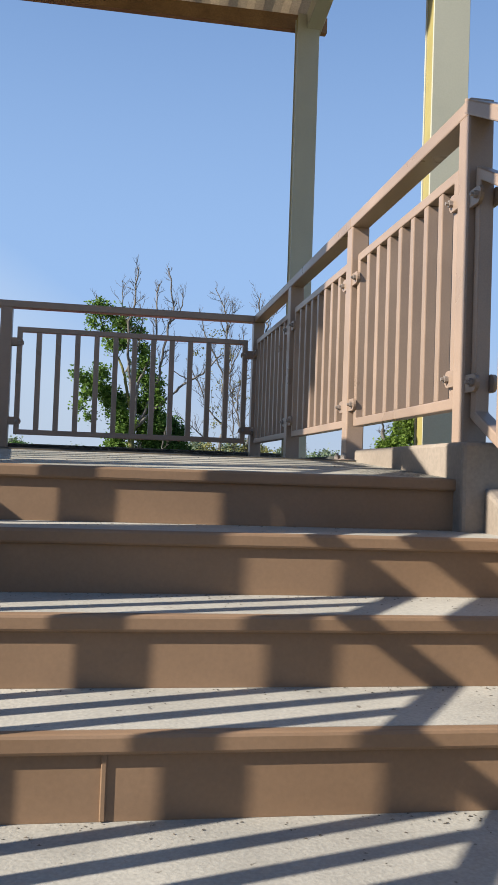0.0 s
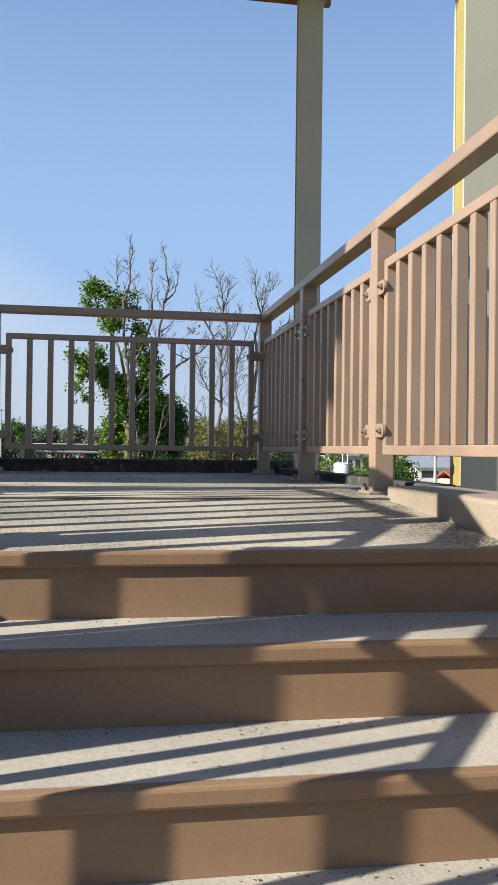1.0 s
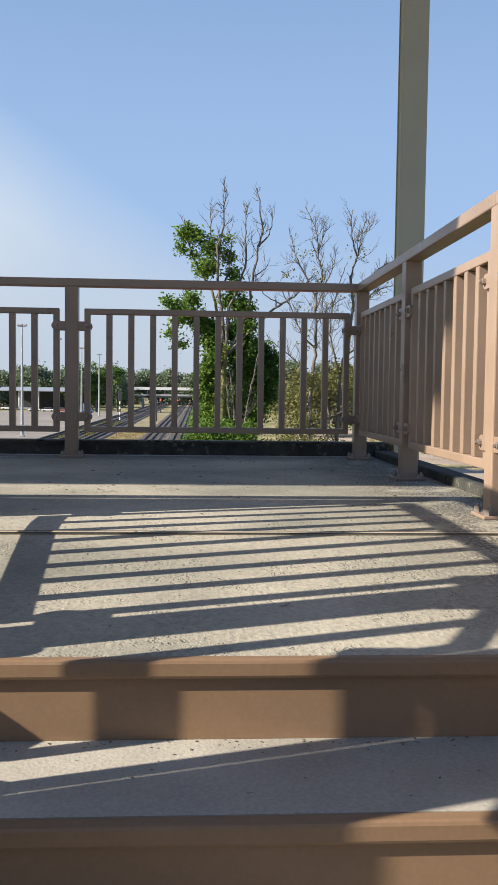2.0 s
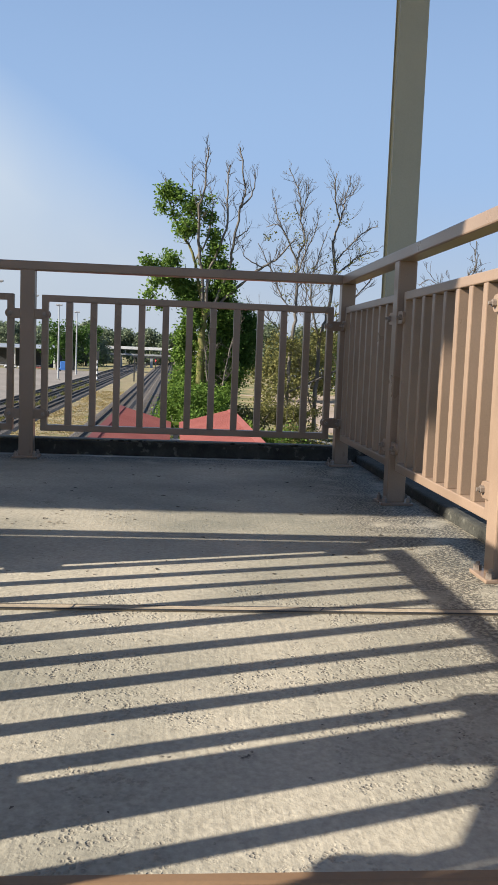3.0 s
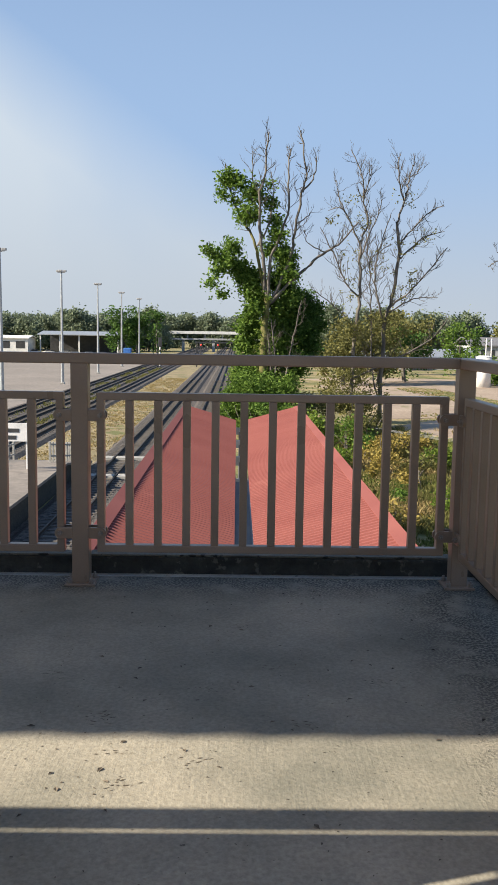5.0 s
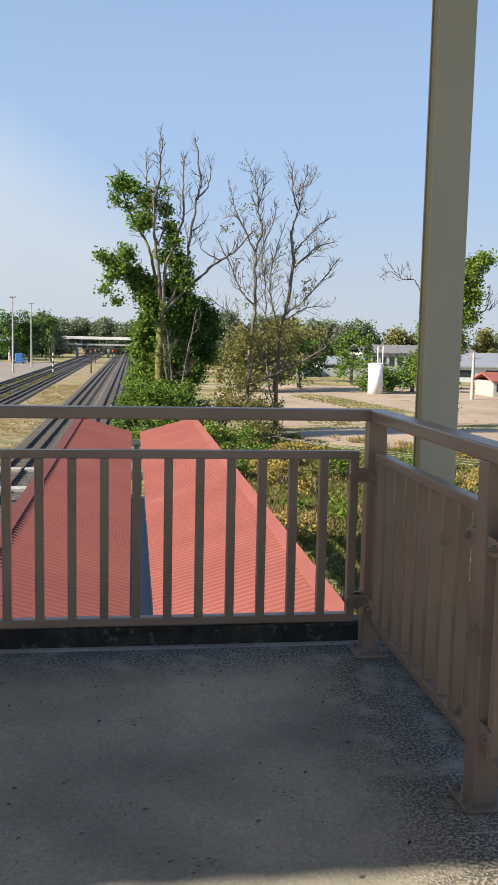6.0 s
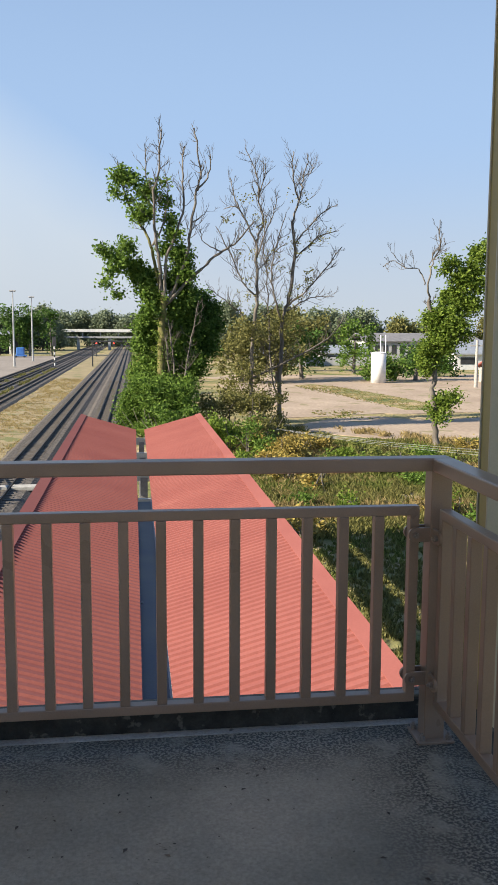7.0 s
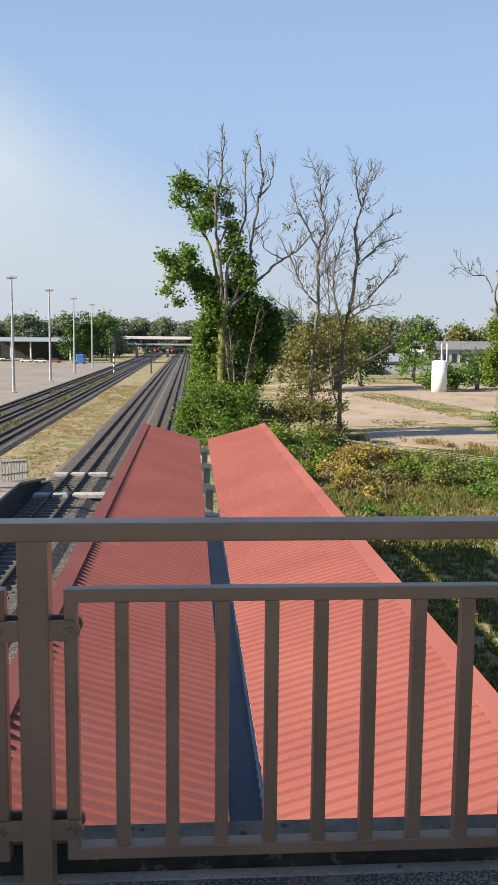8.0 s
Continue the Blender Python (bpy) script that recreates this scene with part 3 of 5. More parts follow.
ROOF_Z = 3.485
for x, y in ((0.34, 0.20), (0.368, -2.645), (-7.0, 0.36), (-7.0, -2.65), (-14.0, 0.36), (-14.0, -2.65)):
    column(x, y, GROUND + 0.02, ROOF_Z + 0.02)
column(-2.10, -4.55, GROUND + 0.02, ROOF_Z + 0.02, 0.14, 0.13)
bridge_roof = thing("bridge_roof", (-7.5, -1.2, ROOF_Z), "tan sheet roof on rust-brown steel purlins", "roof", kind="structure")
for y, z in ((0.36, ROOF_Z), (-0.50, ROOF_Z + 0.14), (-1.35, ROOF_Z + 0.26), (-2.3, ROOF_Z + 0.14), (-3.25, ROOF_Z)):
    bm = B()
    box(bm, -16.2, 0.53, y - 0.03, y + 0.03, z - 0.012, z + 0.11, 0.003)
    part("purlin", bm, M_PURLIN, bridge_roof)
for x in (0.385, -7.0, -14.0):
    for y0, y1, z0, z1 in ((0.46, -1.28, ROOF_Z - 0.10, ROOF_Z + 0.20), (-1.26, -3.28, ROOF_Z + 0.20, ROOF_Z - 0.10)):
        bm = B()
        bar_between(bm, (x, y0, z0 + 0.02), (x, y1, z1 + 0.02), 0.12, 0.13, 0.004)
        part("rafter", bm, M_COLUMN, bridge_roof, "grey-green painted rafter")
for y0, y1, z0, z1 in ((0.40, -1.30, ROOF_Z + 0.125, ROOF_Z + 0.385), (-1.30, -3.42, ROOF_Z + 0.385, ROOF_Z + 0.094)):
    bm = B()
    n_rib = 120
    line = []
    for i in range(n_rib * 2 + 1):
        x = -16.3 + 16.8 * i / (n_rib * 2)
        up = 0.012 if i % 4 < 2 else -0.012
        line.append((bm.verts.new((x, y0, z0 + up)), bm.verts.new((x, y1, z1 + up))))
    for (a, b), (c, d) in zip(line, line[1:]):
        bm.faces.new((a, b, d, c))
    bmesh.ops.solidify(bm, geom=bm.faces[:], thickness=0.004)
    part("roof_sheet", bm, M_SHEET, bridge_roof, "tan ribbed roof sheet")
bm = B()
box(bm, -16.0, 0.10, 0.02, 0.15, -0.62, -0.301, 0.01)
solid("trim_beam", bm, M_COLUMN, "grey-green steel beam under the bridge deck", "beam")
bm = B()
box(bm, -16.0, 0.10, -2.72, -2.59, -0.62, -0.301, 0.01)
solid("trim_beam", bm, M_COLUMN, "grey-green steel beam under the bridge deck", "beam")

# ---------------------------------------------------------------- ground and railway
bm = B()
bmesh.ops.create_grid(bm, x_segments=1, y_segments=1, size=3000, matrix=Matrix.Translation((0, 0, GROUND)))
solid("ground", bm, M_GROUND, "scrubby ground with weeds, straw and bare dirt", "ground")


def sheet(name, x0, x1, y0, y1, z, material, label, category, edge=0.0, step=3.0):
    """A low slab of ground cover with an uneven outline."""
    bm = B()
    pts = []
    nx, ny = max(1, int((x1 - x0) / step)), max(1, int((y1 - y0) / step))
    loop = [(x0 + (x1 - x0) * i / nx, y0) for i in range(nx)] + [(x1, y0 + (y1 - y0) * i / ny) for i in range(ny)]
    loop += [(x1 - (x1 - x0) * i / nx, y1) for i in range(nx)] + [(x0, y1 - (y1 - y0) * i / ny) for i in range(ny)]
    for x, y in loop:
        w = noise.noise_vector(Vector((x * 0.11, y * 0.11, z))) * edge
        pts.append(bm.verts.new((x + w.x, y + w.y, z)))
    f = bm.faces.new(pts)
    bmesh.ops.triangulate(bm, faces=[f])
    for v in bmesh.ops.extrude_face_region(bm, geom=bm.faces[:])["geom"]:
        if isinstance(v, bmesh.types.BMVert):
            v.co.z = z - 0.3
    bmesh.ops.recalc_face_normals(bm, faces=bm.faces[:])
    return solid(name, bm, material, label, category)


sheet("yard", -160, -25.0, 60, 300, GROUND + 0.12, M_YARD, "wide pale concrete goods yard beside the tracks", "yard")
sheet("ballast_ground", -25.4, -15.2, -60, 330, GROUND + 0.015, M_BALLAST, "dark stony ground between railway tracks", "ballast", 0.5, 2.5)
sheet("ballast_ground", -10.6, -2.0, -60, 420, GROUND + 0.02, M_BALLAST, "dark stony ground between railway tracks", "ballast", 0.4, 2.5)
sheet("verge", -15.6, -10.0, 52, 330, GROUND + 0.03, M_DRYGRASS, "dry yellow grass verge between the tracks", "verge", 0.7, 2.0)
sheet("dirt", 16, 120, 66, 84, GROUND + 0.05, M_DIRT, "bare pinkish dirt track across the field", "dirt", 6.5, 2.0)
sheet("dirt", 14, 140, 88, 172, GROUND + 0.04, M_DIRT, "bare pinkish dirt clearing in the field", "dirt", 6.0)

bm = B()
strip = [(25.0, 138), (28.5, 128), (28.0, 116), (29.0, 104), (29.5, 93), (33.5, 92), (35.5, 98), (34.5, 110), (33.0, 122), (31.0, 134), (28.5, 141)]
flat = [bm.verts.new((x, y, GROUND + 0.09)) for x, y in strip]
under = [bm.verts.new((x, y, GROUND - 0.05)) for x, y in strip]
bm.faces.new(flat)
for k in range(len(strip)):
    bm.faces.new((flat[k - 1], flat[k], under[k], under[k - 1]))
bmesh.ops.recalc_face_normals(bm, faces=bm.faces[:])
solid("verge", bm, M_GROUND, "rough grassy strip across the bare dirt", "verge")

RAIL_PROFILE = ((-0.07, 0.0), (0.07, 0.0), (0.07, 0.02), (0.012, 0.035), (0.012, 0.115), (0.036, 0.125), (0.036, 0.16), (-0.036, 0.16), (-0.036, 0.125), (-0.012, 0.115), (-0.012, 0.035), (-0.07, 0.02))


def track(x, y0, y1, z, sleepers_to):
    ob = thing("railway_track", (x, y0, GROUND), "metre-gauge railway track on grey stone ballast", "railway track", "tracks", "structure")
    bm = B()
    prof = ((-2.0, GROUND - 0.05), (2.0, GROUND - 0.05), (1.45, z - 0.19), (-1.45, z - 0.19))
    va, vb = [bm.verts.new((x + q, y0, h)) for q, h in prof], [bm.verts.new((x + q, y1, h)) for q, h in prof]
    for i in range(4):
        bm.faces.new([va[i - 1], va[i], vb[i], vb[i - 1]])
    bm.faces.new(va), bm.faces.new(vb)
    bmesh.ops.recalc_face_normals(bm, faces=bm.faces[:])
    part("ballast_bed", bm, M_BALLAST, ob, "grey stone ballast")
    for s in (-0.535, 0.535):
        bm = B()
        va, vb = [bm.verts.new((x + s + q, y0, z - 0.16 + h)) for q, h in RAIL_PROFILE], [bm.verts.new((x + s + q, y1, z - 0.16 + h)) for q, h in RAIL_PROFILE]
        for i in range(len(va)):
            bm.faces.new([va[i - 1], va[i], vb[i], vb[i - 1]])
        bm.faces.new(va), bm.faces.new(vb)
        bmesh.ops.recalc_face_normals(bm, faces=bm.faces[:])
        part("rail", bm, M_RAILTOP, ob, "dark worn steel rail")
    verts, faces = [], []
    y = y0
    while y < sleepers_to:
        i = len(verts)
        for dx, dy, dz in ((-1, -1, 0), (1, -1, 0), (1, 1, 0), (-1, 1, 0), (-1, -0.8, 1), (1, -0.8, 1), (1, 0.8, 1), (-1, 0.8, 1)):
            verts.append((x + dx * 1.0, y + dy * 0.12, z - 0.30 + dz * 0.15))
        faces += [(i + 4, i + 5, i + 6, i + 7), (i, i + 1, i + 5, i + 4), (i + 1, i + 2, i + 6, i + 5), (i + 2, i + 3, i + 7, i + 6), (i + 3, i, i + 4, i + 7)]
        y += 0.68
    data = bpy.data.meshes.new("sleepers")
    data.from_pydata(verts, [], faces)
    data.materials.append(M_SLEEPER)
    tagged(put("sleepers", data, ob, "grey concrete sleepers"), kind="stuff")
    return ob


RAIL_Z = GROUND + 0.42
track(-8.43, -60, 600, RAIL_Z, 150)
track(-4.15, -60, 600, RAIL_Z, 150)
track(-17.3, -60, 600, RAIL_Z, 120)
track(-20.9, -60, 600, RAIL_Z, 120)
track(-23.9, -60, 600, RAIL_Z, 110)


# ---------------------------------------------------------------- platform canopy below the landing
def roof_slope(name, x_high, z_high, x_low, z_low, y0, y1, parent, label):
    """A corrugated sheet; its ribs run down the slope."""
    pitch = 0.17
    shape = ((0.0, 0.0), (0.42, 0.0), (0.50, 0.028), (0.80, 0.028), (0.88, 0.0))
    verts, faces = [], []
    n = int((y1 - y0) / pitch)
    for i in range(n):
        for s, h in shape:
            y = y0 + (i + s) * pitch
            verts += [(x_high, y, z_high + h), (x_low, y, z_low + h)]
    for i in range(len(verts) // 2 - 1):
        faces.append((2 * i, 2 * i + 1, 2 * i + 3, 2 * i + 2))
    m = len(verts)
    verts += [(x, y, z - 0.006) for x, y, z in verts]
    faces += [tuple(q + m for q in f[::-1]) for f in faces]
    data = bpy.data.meshes.new(name)
    data.from_pydata(verts, [], faces)
    data.materials.append(M_RED)
    return put(name, data, parent, label)


EAVE_L, EAVE_R, EAVE_Z, VAL_L, VAL_R, VAL_Z, C_Y0, C_Y1 = -3.08, 1.33, -1.70, -1.08, -0.76, -2.285, 0.5, 31.0
PLAT_Z = GROUND + 1.35
canopy = thing("platform_canopy", (-0.88, 17, PLAT_Z), "faded red corrugated butterfly roof over a railway platform", "canopy")
roof_slope("roof_sheet", EAVE_L, EAVE_Z, VAL_L, VAL_Z, C_Y0, C_Y1, canopy, "faded red corrugated roof sheet")
roof_slope("roof_sheet", EAVE_R, EAVE_Z, VAL_R, VAL_Z, C_Y0, C_Y1, canopy, "faded red corrugated roof sheet")
for x, s in ((EAVE_L, -1), (EAVE_R, 1)):
    bm = B()
    fall = (EAVE_Z - VAL_Z) / 2.05             # the flashing lies on the ribs, along the slope
    lap = [[bm.verts.new((x + s * q, y, EAVE_Z + 0.032 + fall * q + h)) for q, h in ((0.09, 0.0), (-0.12, 0.0), (-0.12, 0.008), (0.09, 0.008))] for y in (C_Y0, C_Y1)]
    for k in range(4):
        bm.faces.new((lap[0][k - 1], lap[0][k], lap[1][k], lap[1][k - 1]))
    bm.faces.new(lap[0]), bm.faces.new(lap[1])
    bmesh.ops.recalc_face_normals(bm, faces=bm.faces[:])
    bar_between(bm, (x + s * 0.085, C_Y0, EAVE_Z - 0.035), (x + s * 0.085, C_Y1, EAVE_Z - 0.035), 0.012, 0.155, 0.002)
    part("edge_flashing", bm, M_RED, canopy, "smooth red edge flashing")
bm = B()
runs = []
for y in (C_Y0, 17.4):                     # one bent trough: two sides and a bottom
    runs.append([bm.verts.new((x, y, VAL_Z + z)) for x, z in ((VAL_L, -0.02), (VAL_L, -0.185), (VAL_R, -0.185), (VAL_R, -0.02), (VAL_R - 0.01, -0.02), (VAL_R - 0.01, -0.175), (VAL_L + 0.01, -0.175), (VAL_L + 0.01, -0.02))])
for i in range(8):
    bm.faces.new([runs[0][i - 1], runs[0][i], runs[1][i], runs[1][i - 1]])
bmesh.ops.recalc_face_normals(bm, faces=bm.faces[:])
part("valley_gutter", bm, M_GUTTER, canopy, "dark blue metal valley gutter")
for y in (1.6, 5.6, 9.6, 13.6, 17.6, 21.6, 25.6, 29.6):
    bm = B()
    box(bm, VAL_L - 0.25, VAL_R + 0.25, y - 0.06, y + 0.06, VAL_Z - 0.40, VAL_Z - 0.20 if y < 17 else VAL_Z - 0.14, 0.006)
    part("cross_beam", bm, M_GALV, canopy, "pale grey steel cross beam")
    for sx, ex in ((-1, EAVE_L + 0.15), (1, EAVE_R - 0.15)):
        bm = B()
        bar_between(bm, (-0.88 + sx * 0.1, y, VAL_Z - 0.26), (ex, y, EAVE_Z - 0.13), 0.10, 0.14, 0.004)
        part("rafter", bm, M_SLATE, canopy)
    bm = B()
    box(bm, -0.98, -0.78, y - 0.1, y + 0.1, PLAT_Z, VAL_Z - 0.30, 0.006)
    part("support_post", bm, M_SLATE, canopy)
bm = B()
bar_between(bm, (-0.88, C_Y1 - 0.12, VAL_Z - 0.03), (-0.88, C_Y1 + 0.04, VAL_Z - 0.03), 0.32, 0.14, 0.01)
part("end_plate", bm, M_LEAFY, canopy, "yellow end plate in the valley")
bm = B()
box(bm, -2.65, 1.25, -30, 33.5, GROUND - 0.1, PLAT_Z, 0.02)
solid("platform", bm, M_PALE, "weathered concrete railway platform under the canopy", "platform")


# ---------------------------------------------------------------- trees and scrub
def tube(verts, faces, pts, radii, sides):
    """Adds a tapering tube along pts."""
    first = len(verts)
    for i, (p, r) in enumerate(zip(pts, radii)):
        d = (pts[min(i + 1, len(pts) - 1)] - pts[max(i - 1, 0)]).normalized()
        a = d.orthogonal().normalized()
        c = d.cross(a)
        for k in range(sides):
            t = 2 * math.pi * k / sides
            verts.append(p + (a * math.cos(t) + c * math.sin(t)) * r)
    for i in range(len(pts) - 1):
        for k in range(sides):
            q, s = first + i * sides, (k + 1) % sides
            faces.append((q + k, q + s, q + sides + s, q + sides + k))


def wander(rng, start, way, length, steps, bend, lift):
    pts, d = [start], way.normalized()
    for _ in range(steps):
        d = (d + Vector((rng.gauss(0, bend), rng.gauss(0, bend), rng.gauss(0, bend) + lift))).normalized()
        pts.append(pts[-1] + d * length / steps)
    return pts


def smooth_line(pts, rng, per=5, shake=0.07):
    """A bent line through the given points, with small kinks."""
    out = []
    for i in range(len(pts) - 1):
        p0, p1, p2, p3 = pts[max(i - 1, 0)], pts[i], pts[i + 1], pts[min(i + 2, len(pts) - 1)]
        for k in range(per):
            t = k / per
            v = 0.5 * (2 * p1 + (p2 - p0) * t + (2 * p0 - 5 * p1 + 4 * p2 - p3) * t * t + (3 * p1 - p0 - 3 * p2 + p3) * t ** 3)
            out.append(v + Vector((rng.gauss(0, shake), rng.gauss(0, shake), rng.gauss(0, shake * 0.5))) * (1 if out else 0))
    return out + [pts[-1]]


def from_lists(name, verts, faces, material, smooth=True):
    data = bpy.data.meshes.new(name)
    data.from_pydata([tuple(v) for v in verts], [], faces)
    data.materials.append(material)
    if smooth:
        data.polygons.foreach_set("use_smooth", [True] * len(data.polygons))
    return data


def leaves(rng, balls, per_m3, size, flat=0.7, clump=9):
    """Many small bent leaves in uneven clumps inside soft balls (x, y, z, radius)."""
    verts, faces = [], []
    for cx, cy, cz, r in balls:
        for _ in range(max(4, int(per_m3 * r ** 2.3))):
            d = Vector((rng.gauss(0, 1), rng.gauss(0, 1), rng.gauss(0, 1))).normalized() * r * rng.random() ** 0.45 * rng.uniform(0.7, 1.2)
            hub = Vector((cx + d.x, cy + d.y, cz + d.z * 0.9))
            spread = rng.uniform(0.16, 0.42) * (size / 0.28)
            for _ in range(clump):
                c = hub + Vector((rng.gauss(0, spread), rng.gauss(0, spread), rng.gauss(0, spread * 0.8)))
                a = Vector((rng.gauss(0, 1), rng.gauss(0, 1), rng.gauss(0, flat))).normalized()
                b = a.orthogonal().normalized()
                b = (b * math.cos(w := rng.uniform(0, 6.28)) + a.cross(b) * math.sin(w)) * size * rng.uniform(0.25, 0.42)
                a = a * size * rng.uniform(0.4, 0.75)
                i = len(verts)
                verts += [c - a, c + b, c + a, c - b]
                faces.append((i, i + 1, i + 2, i + 3))
    return verts, faces


def tree(seed, at, limbs, radii, crowns, label, density=2.2, twig_len=1.5, bark=M_BARK, bark_low=None, mossy=1, sway=0.4, reach=(0.35, 1.0), ivy=()):
    """limbs: bent lines of (across, up) that leave the first, the trunk; crowns: (clumps (across, up, radius), material, density, leaf size, set back, label)."""
    rng = random.Random(seed)
    X, Y, Z = at
    ob = thing("tree", at, label, "tree", "trees beside the railway")
    tv, tf = [], []
    for n, (line, r) in enumerate(zip(limbs, radii)):
        pts, y = [], 0.0
        for k, (x, z) in enumerate(line):
            y += rng.gauss(0, sway) if n and k else 0.0
            pts.append(Vector((X + x, Y + y, Z + z * (1 if z < 12 else 0.985 - 0.002 * (z - 12)))))
        pts = smooth_line(pts, rng, 5, 0.05)
        end = r * 0.62 if n == 0 else max(0.03, r * 0.32)
        rr = [r + (end - r) * (i / (len(pts) - 1)) for i in range(len(pts))]
        if n == 0:
            rr[0] *= 1.5
            rr[1] *= 1.15
        v, f = [], []
        tube(v, f, pts, rr, 10 if n == 0 else 7)
        put("trunk" if n == 0 else "limb", from_lists("limb", v, f, bark_low if bark_low and n < mossy else bark), ob)
        if n == 0 and bark_low:
            continue
        run = sum((q - p).length for p, q in zip(pts, pts[1:]))
        for _ in range(int(run * density * (0.5 if n == 0 else 1.0))):
            s = rng.uniform(*((0.55, 1.0) if n == 0 else reach))
            i = min(int(s * (len(pts) - 1)), len(pts) - 2)
            d = (pts[i + 1] - pts[i]).normalized()
            out = Vector((rng.gauss(0, 1), rng.gauss(0, 1), rng.gauss(0.1, 0.6))).normalized()
            stack = [(pts[i], d * 0.65 + out * 0.75, twig_len * rng.uniform(0.5, 1.25) * (1.2 - 0.7 * s), min(rr[i] * 0.6, 0.034), 3)]
            while stack:
                p, w, ln, rad, lv = stack.pop()
                q = wander(rng, p, w, ln, 6, 0.15, 0.11)
                tube(tv, tf, q, [max(0.012, rad * (1 - 0.6 * k / 6)) for k in range(7)], 4)
                if lv > 1:
                    for _ in range(rng.randint(1, 2) if lv == 3 else rng.randint(0, 2)):
                        k = rng.randint(2, 4)
                        dd = (q[k + 1] - q[k]).normalized()
                        o = Vector((rng.gauss(0, 1), rng.gauss(0, 1), rng.gauss(0.2, 0.6))).normalized()
                        stack.append((q[k], dd * 0.85 + o * 0.5, ln * rng.uniform(0.45, 0.8), rad * 0.7, lv - 1))
    if tf:
        tagged(put("twigwork", from_lists("twigwork", tv, tf, M_TWIG), ob, "bare grey twigs"), kind="stuff")
    if ivy:
        v, f = leaves(rng, [(X + x, Y - 0.15 + rng.gauss(0, 0.15), Z + z, r) for x, z, r in ivy], 60, 0.15)
        tagged(put("ivy", from_lists("ivy", v, f, M_LEAFY, False), ob, "yellow-green ivy leaves"), kind="stuff")
    for clumps, material, dens, size, back, crown_label in crowns:
        v, f = leaves(rng, [(X + x, Y + back + rng.gauss(0, 0.3 * r + 0.15), Z + z, r) for x, z, r in clumps], dens, size)
        tagged(put("crown", from_lists("crown", v, f, material, False), ob, crown_label), kind="stuff")
    return ob


# the tall tree behind the canopy's end: mossy trunk, leafy flanks, bare antler-like top
T1 = [[(-0.2, 0.0), (-0.2, 4.7), (-0.2, 7.4), (-0.1, 9.8), (0.0, 11.6)], [(0.0, 11.3), (-0.7, 14.3), (-1.2, 16.9), (-2.2, 18.9), (-3.1, 20.7), (-3.7, 23.8)],
      [(0.0, 11.3), (-0.4, 14.9), (-0.7, 17.8), (-0.7, 20.4), (-0.3, 23.3), (-0.1, 26.1)], [(0.1, 11.3), (0.2, 14.9), (1.0, 17.1), (1.7, 19.7), (1.6, 23.0), (1.9, 25.3)],
      [(0.2, 11.1), (0.8, 12.4), (1.9, 15.2), (2.3, 18.1), (2.8, 21.1), (3.1, 23.1), (2.6, 26.6)], [(0.1, 10.9), (2.3, 13.5), (4.4, 15.5), (6.0, 16.6), (7.7, 18.6)],
      [(-0.7, 20.1), (-1.3, 22.4), (-1.4, 24.9)], [(2.9, 21.2), (3.9, 22.8), (4.0, 24.4)], [(2.5, 18.4), (3.3, 19.0), (3.7, 19.6)], [(-0.9, 16.3), (0.0, 18.1), (0.4, 21.0), (0.2, 23.0)]]
T1 += [[(4.9, 15.9), (3.5, 16.6), (3.2, 17.9)], [(1.1, 0.0), (0.9, 3.5), (0.7, 6.6), (0.4, 9.8)], [(1.5, 0.0), (1.7, 4.2), (2.2, 7.5), (3.0, 11.4)], [(0.6, 0.0), (0.5, 4.5), (0.1, 8.5)]]
C1_TOP = [(-3.4, 21.6, 0.8), (-4.0, 20.3, 0.5), (-2.5, 21.3, 0.65), (-1.3, 20.3, 0.9), (-1.8, 18.5, 0.95), (0.0, 21.2, 0.4), (0.2, 19.5, 0.6), (0.6, 18.2, 0.65), (0.9, 16.9, 0.8), (1.5, 15.2, 1.1), (1.7, 13.8, 1.1), (-2.8, 19.7, 0.45)]
C1_ARM = [(-5.2, 15.6, 0.5), (-4.3, 15.3, 0.65), (-3.0, 15.8, 0.75), (-3.6, 14.5, 0.85), (-2.4, 14.2, 0.95), (-1.7, 13.2, 1.0), (-4.7, 12.8, 0.45), (-3.8, 11.8, 0.45), (-1.2, 12.0, 1.0), (-1.0, 10.7, 0.9), (-4.2, 13.8, 0.5)]
C1_LOW = [(-1.5, 9.5, 1.0), (-1.7, 7.7, 1.1), (2.0, 11.7, 1.1), (2.0, 9.9, 1.2), (2.0, 7.8, 1.2), (1.1, 8.9, 1.1), (-0.9, 13.4, 0.7), (0.2, 15.7, 0.7), (-1.3, 6.0, 1.0), (0.9, 10.6, 1.0), (0.6, 13.0, 0.9), (-1.0, 8.6, 0.9), (0.9, 7.0, 1.2), (-0.4, 11.4, 0.9), (2.6, 6.0, 1.2), (-1.8, 5.0, 1.1), (0.4, 5.4, 1.0), (-1.9, 9.0, 0.7)]
C1_FOOT = [(-0.8, 3.5, 1.8), (-2.6, 2.6, 1.4), (1.3, 3.5, 1.3), (0.4, 1.8, 1.4), (-3.2, 1.6, 1.0), (-1.3, 1.3, 1.5), (2.1, 2.0, 0.9), (-2.0, 4.2, 1.1), (0.3, 4.4, 1.1), (1.9, 4.2, 1.0), (-3.0, 3.4, 0.8)]
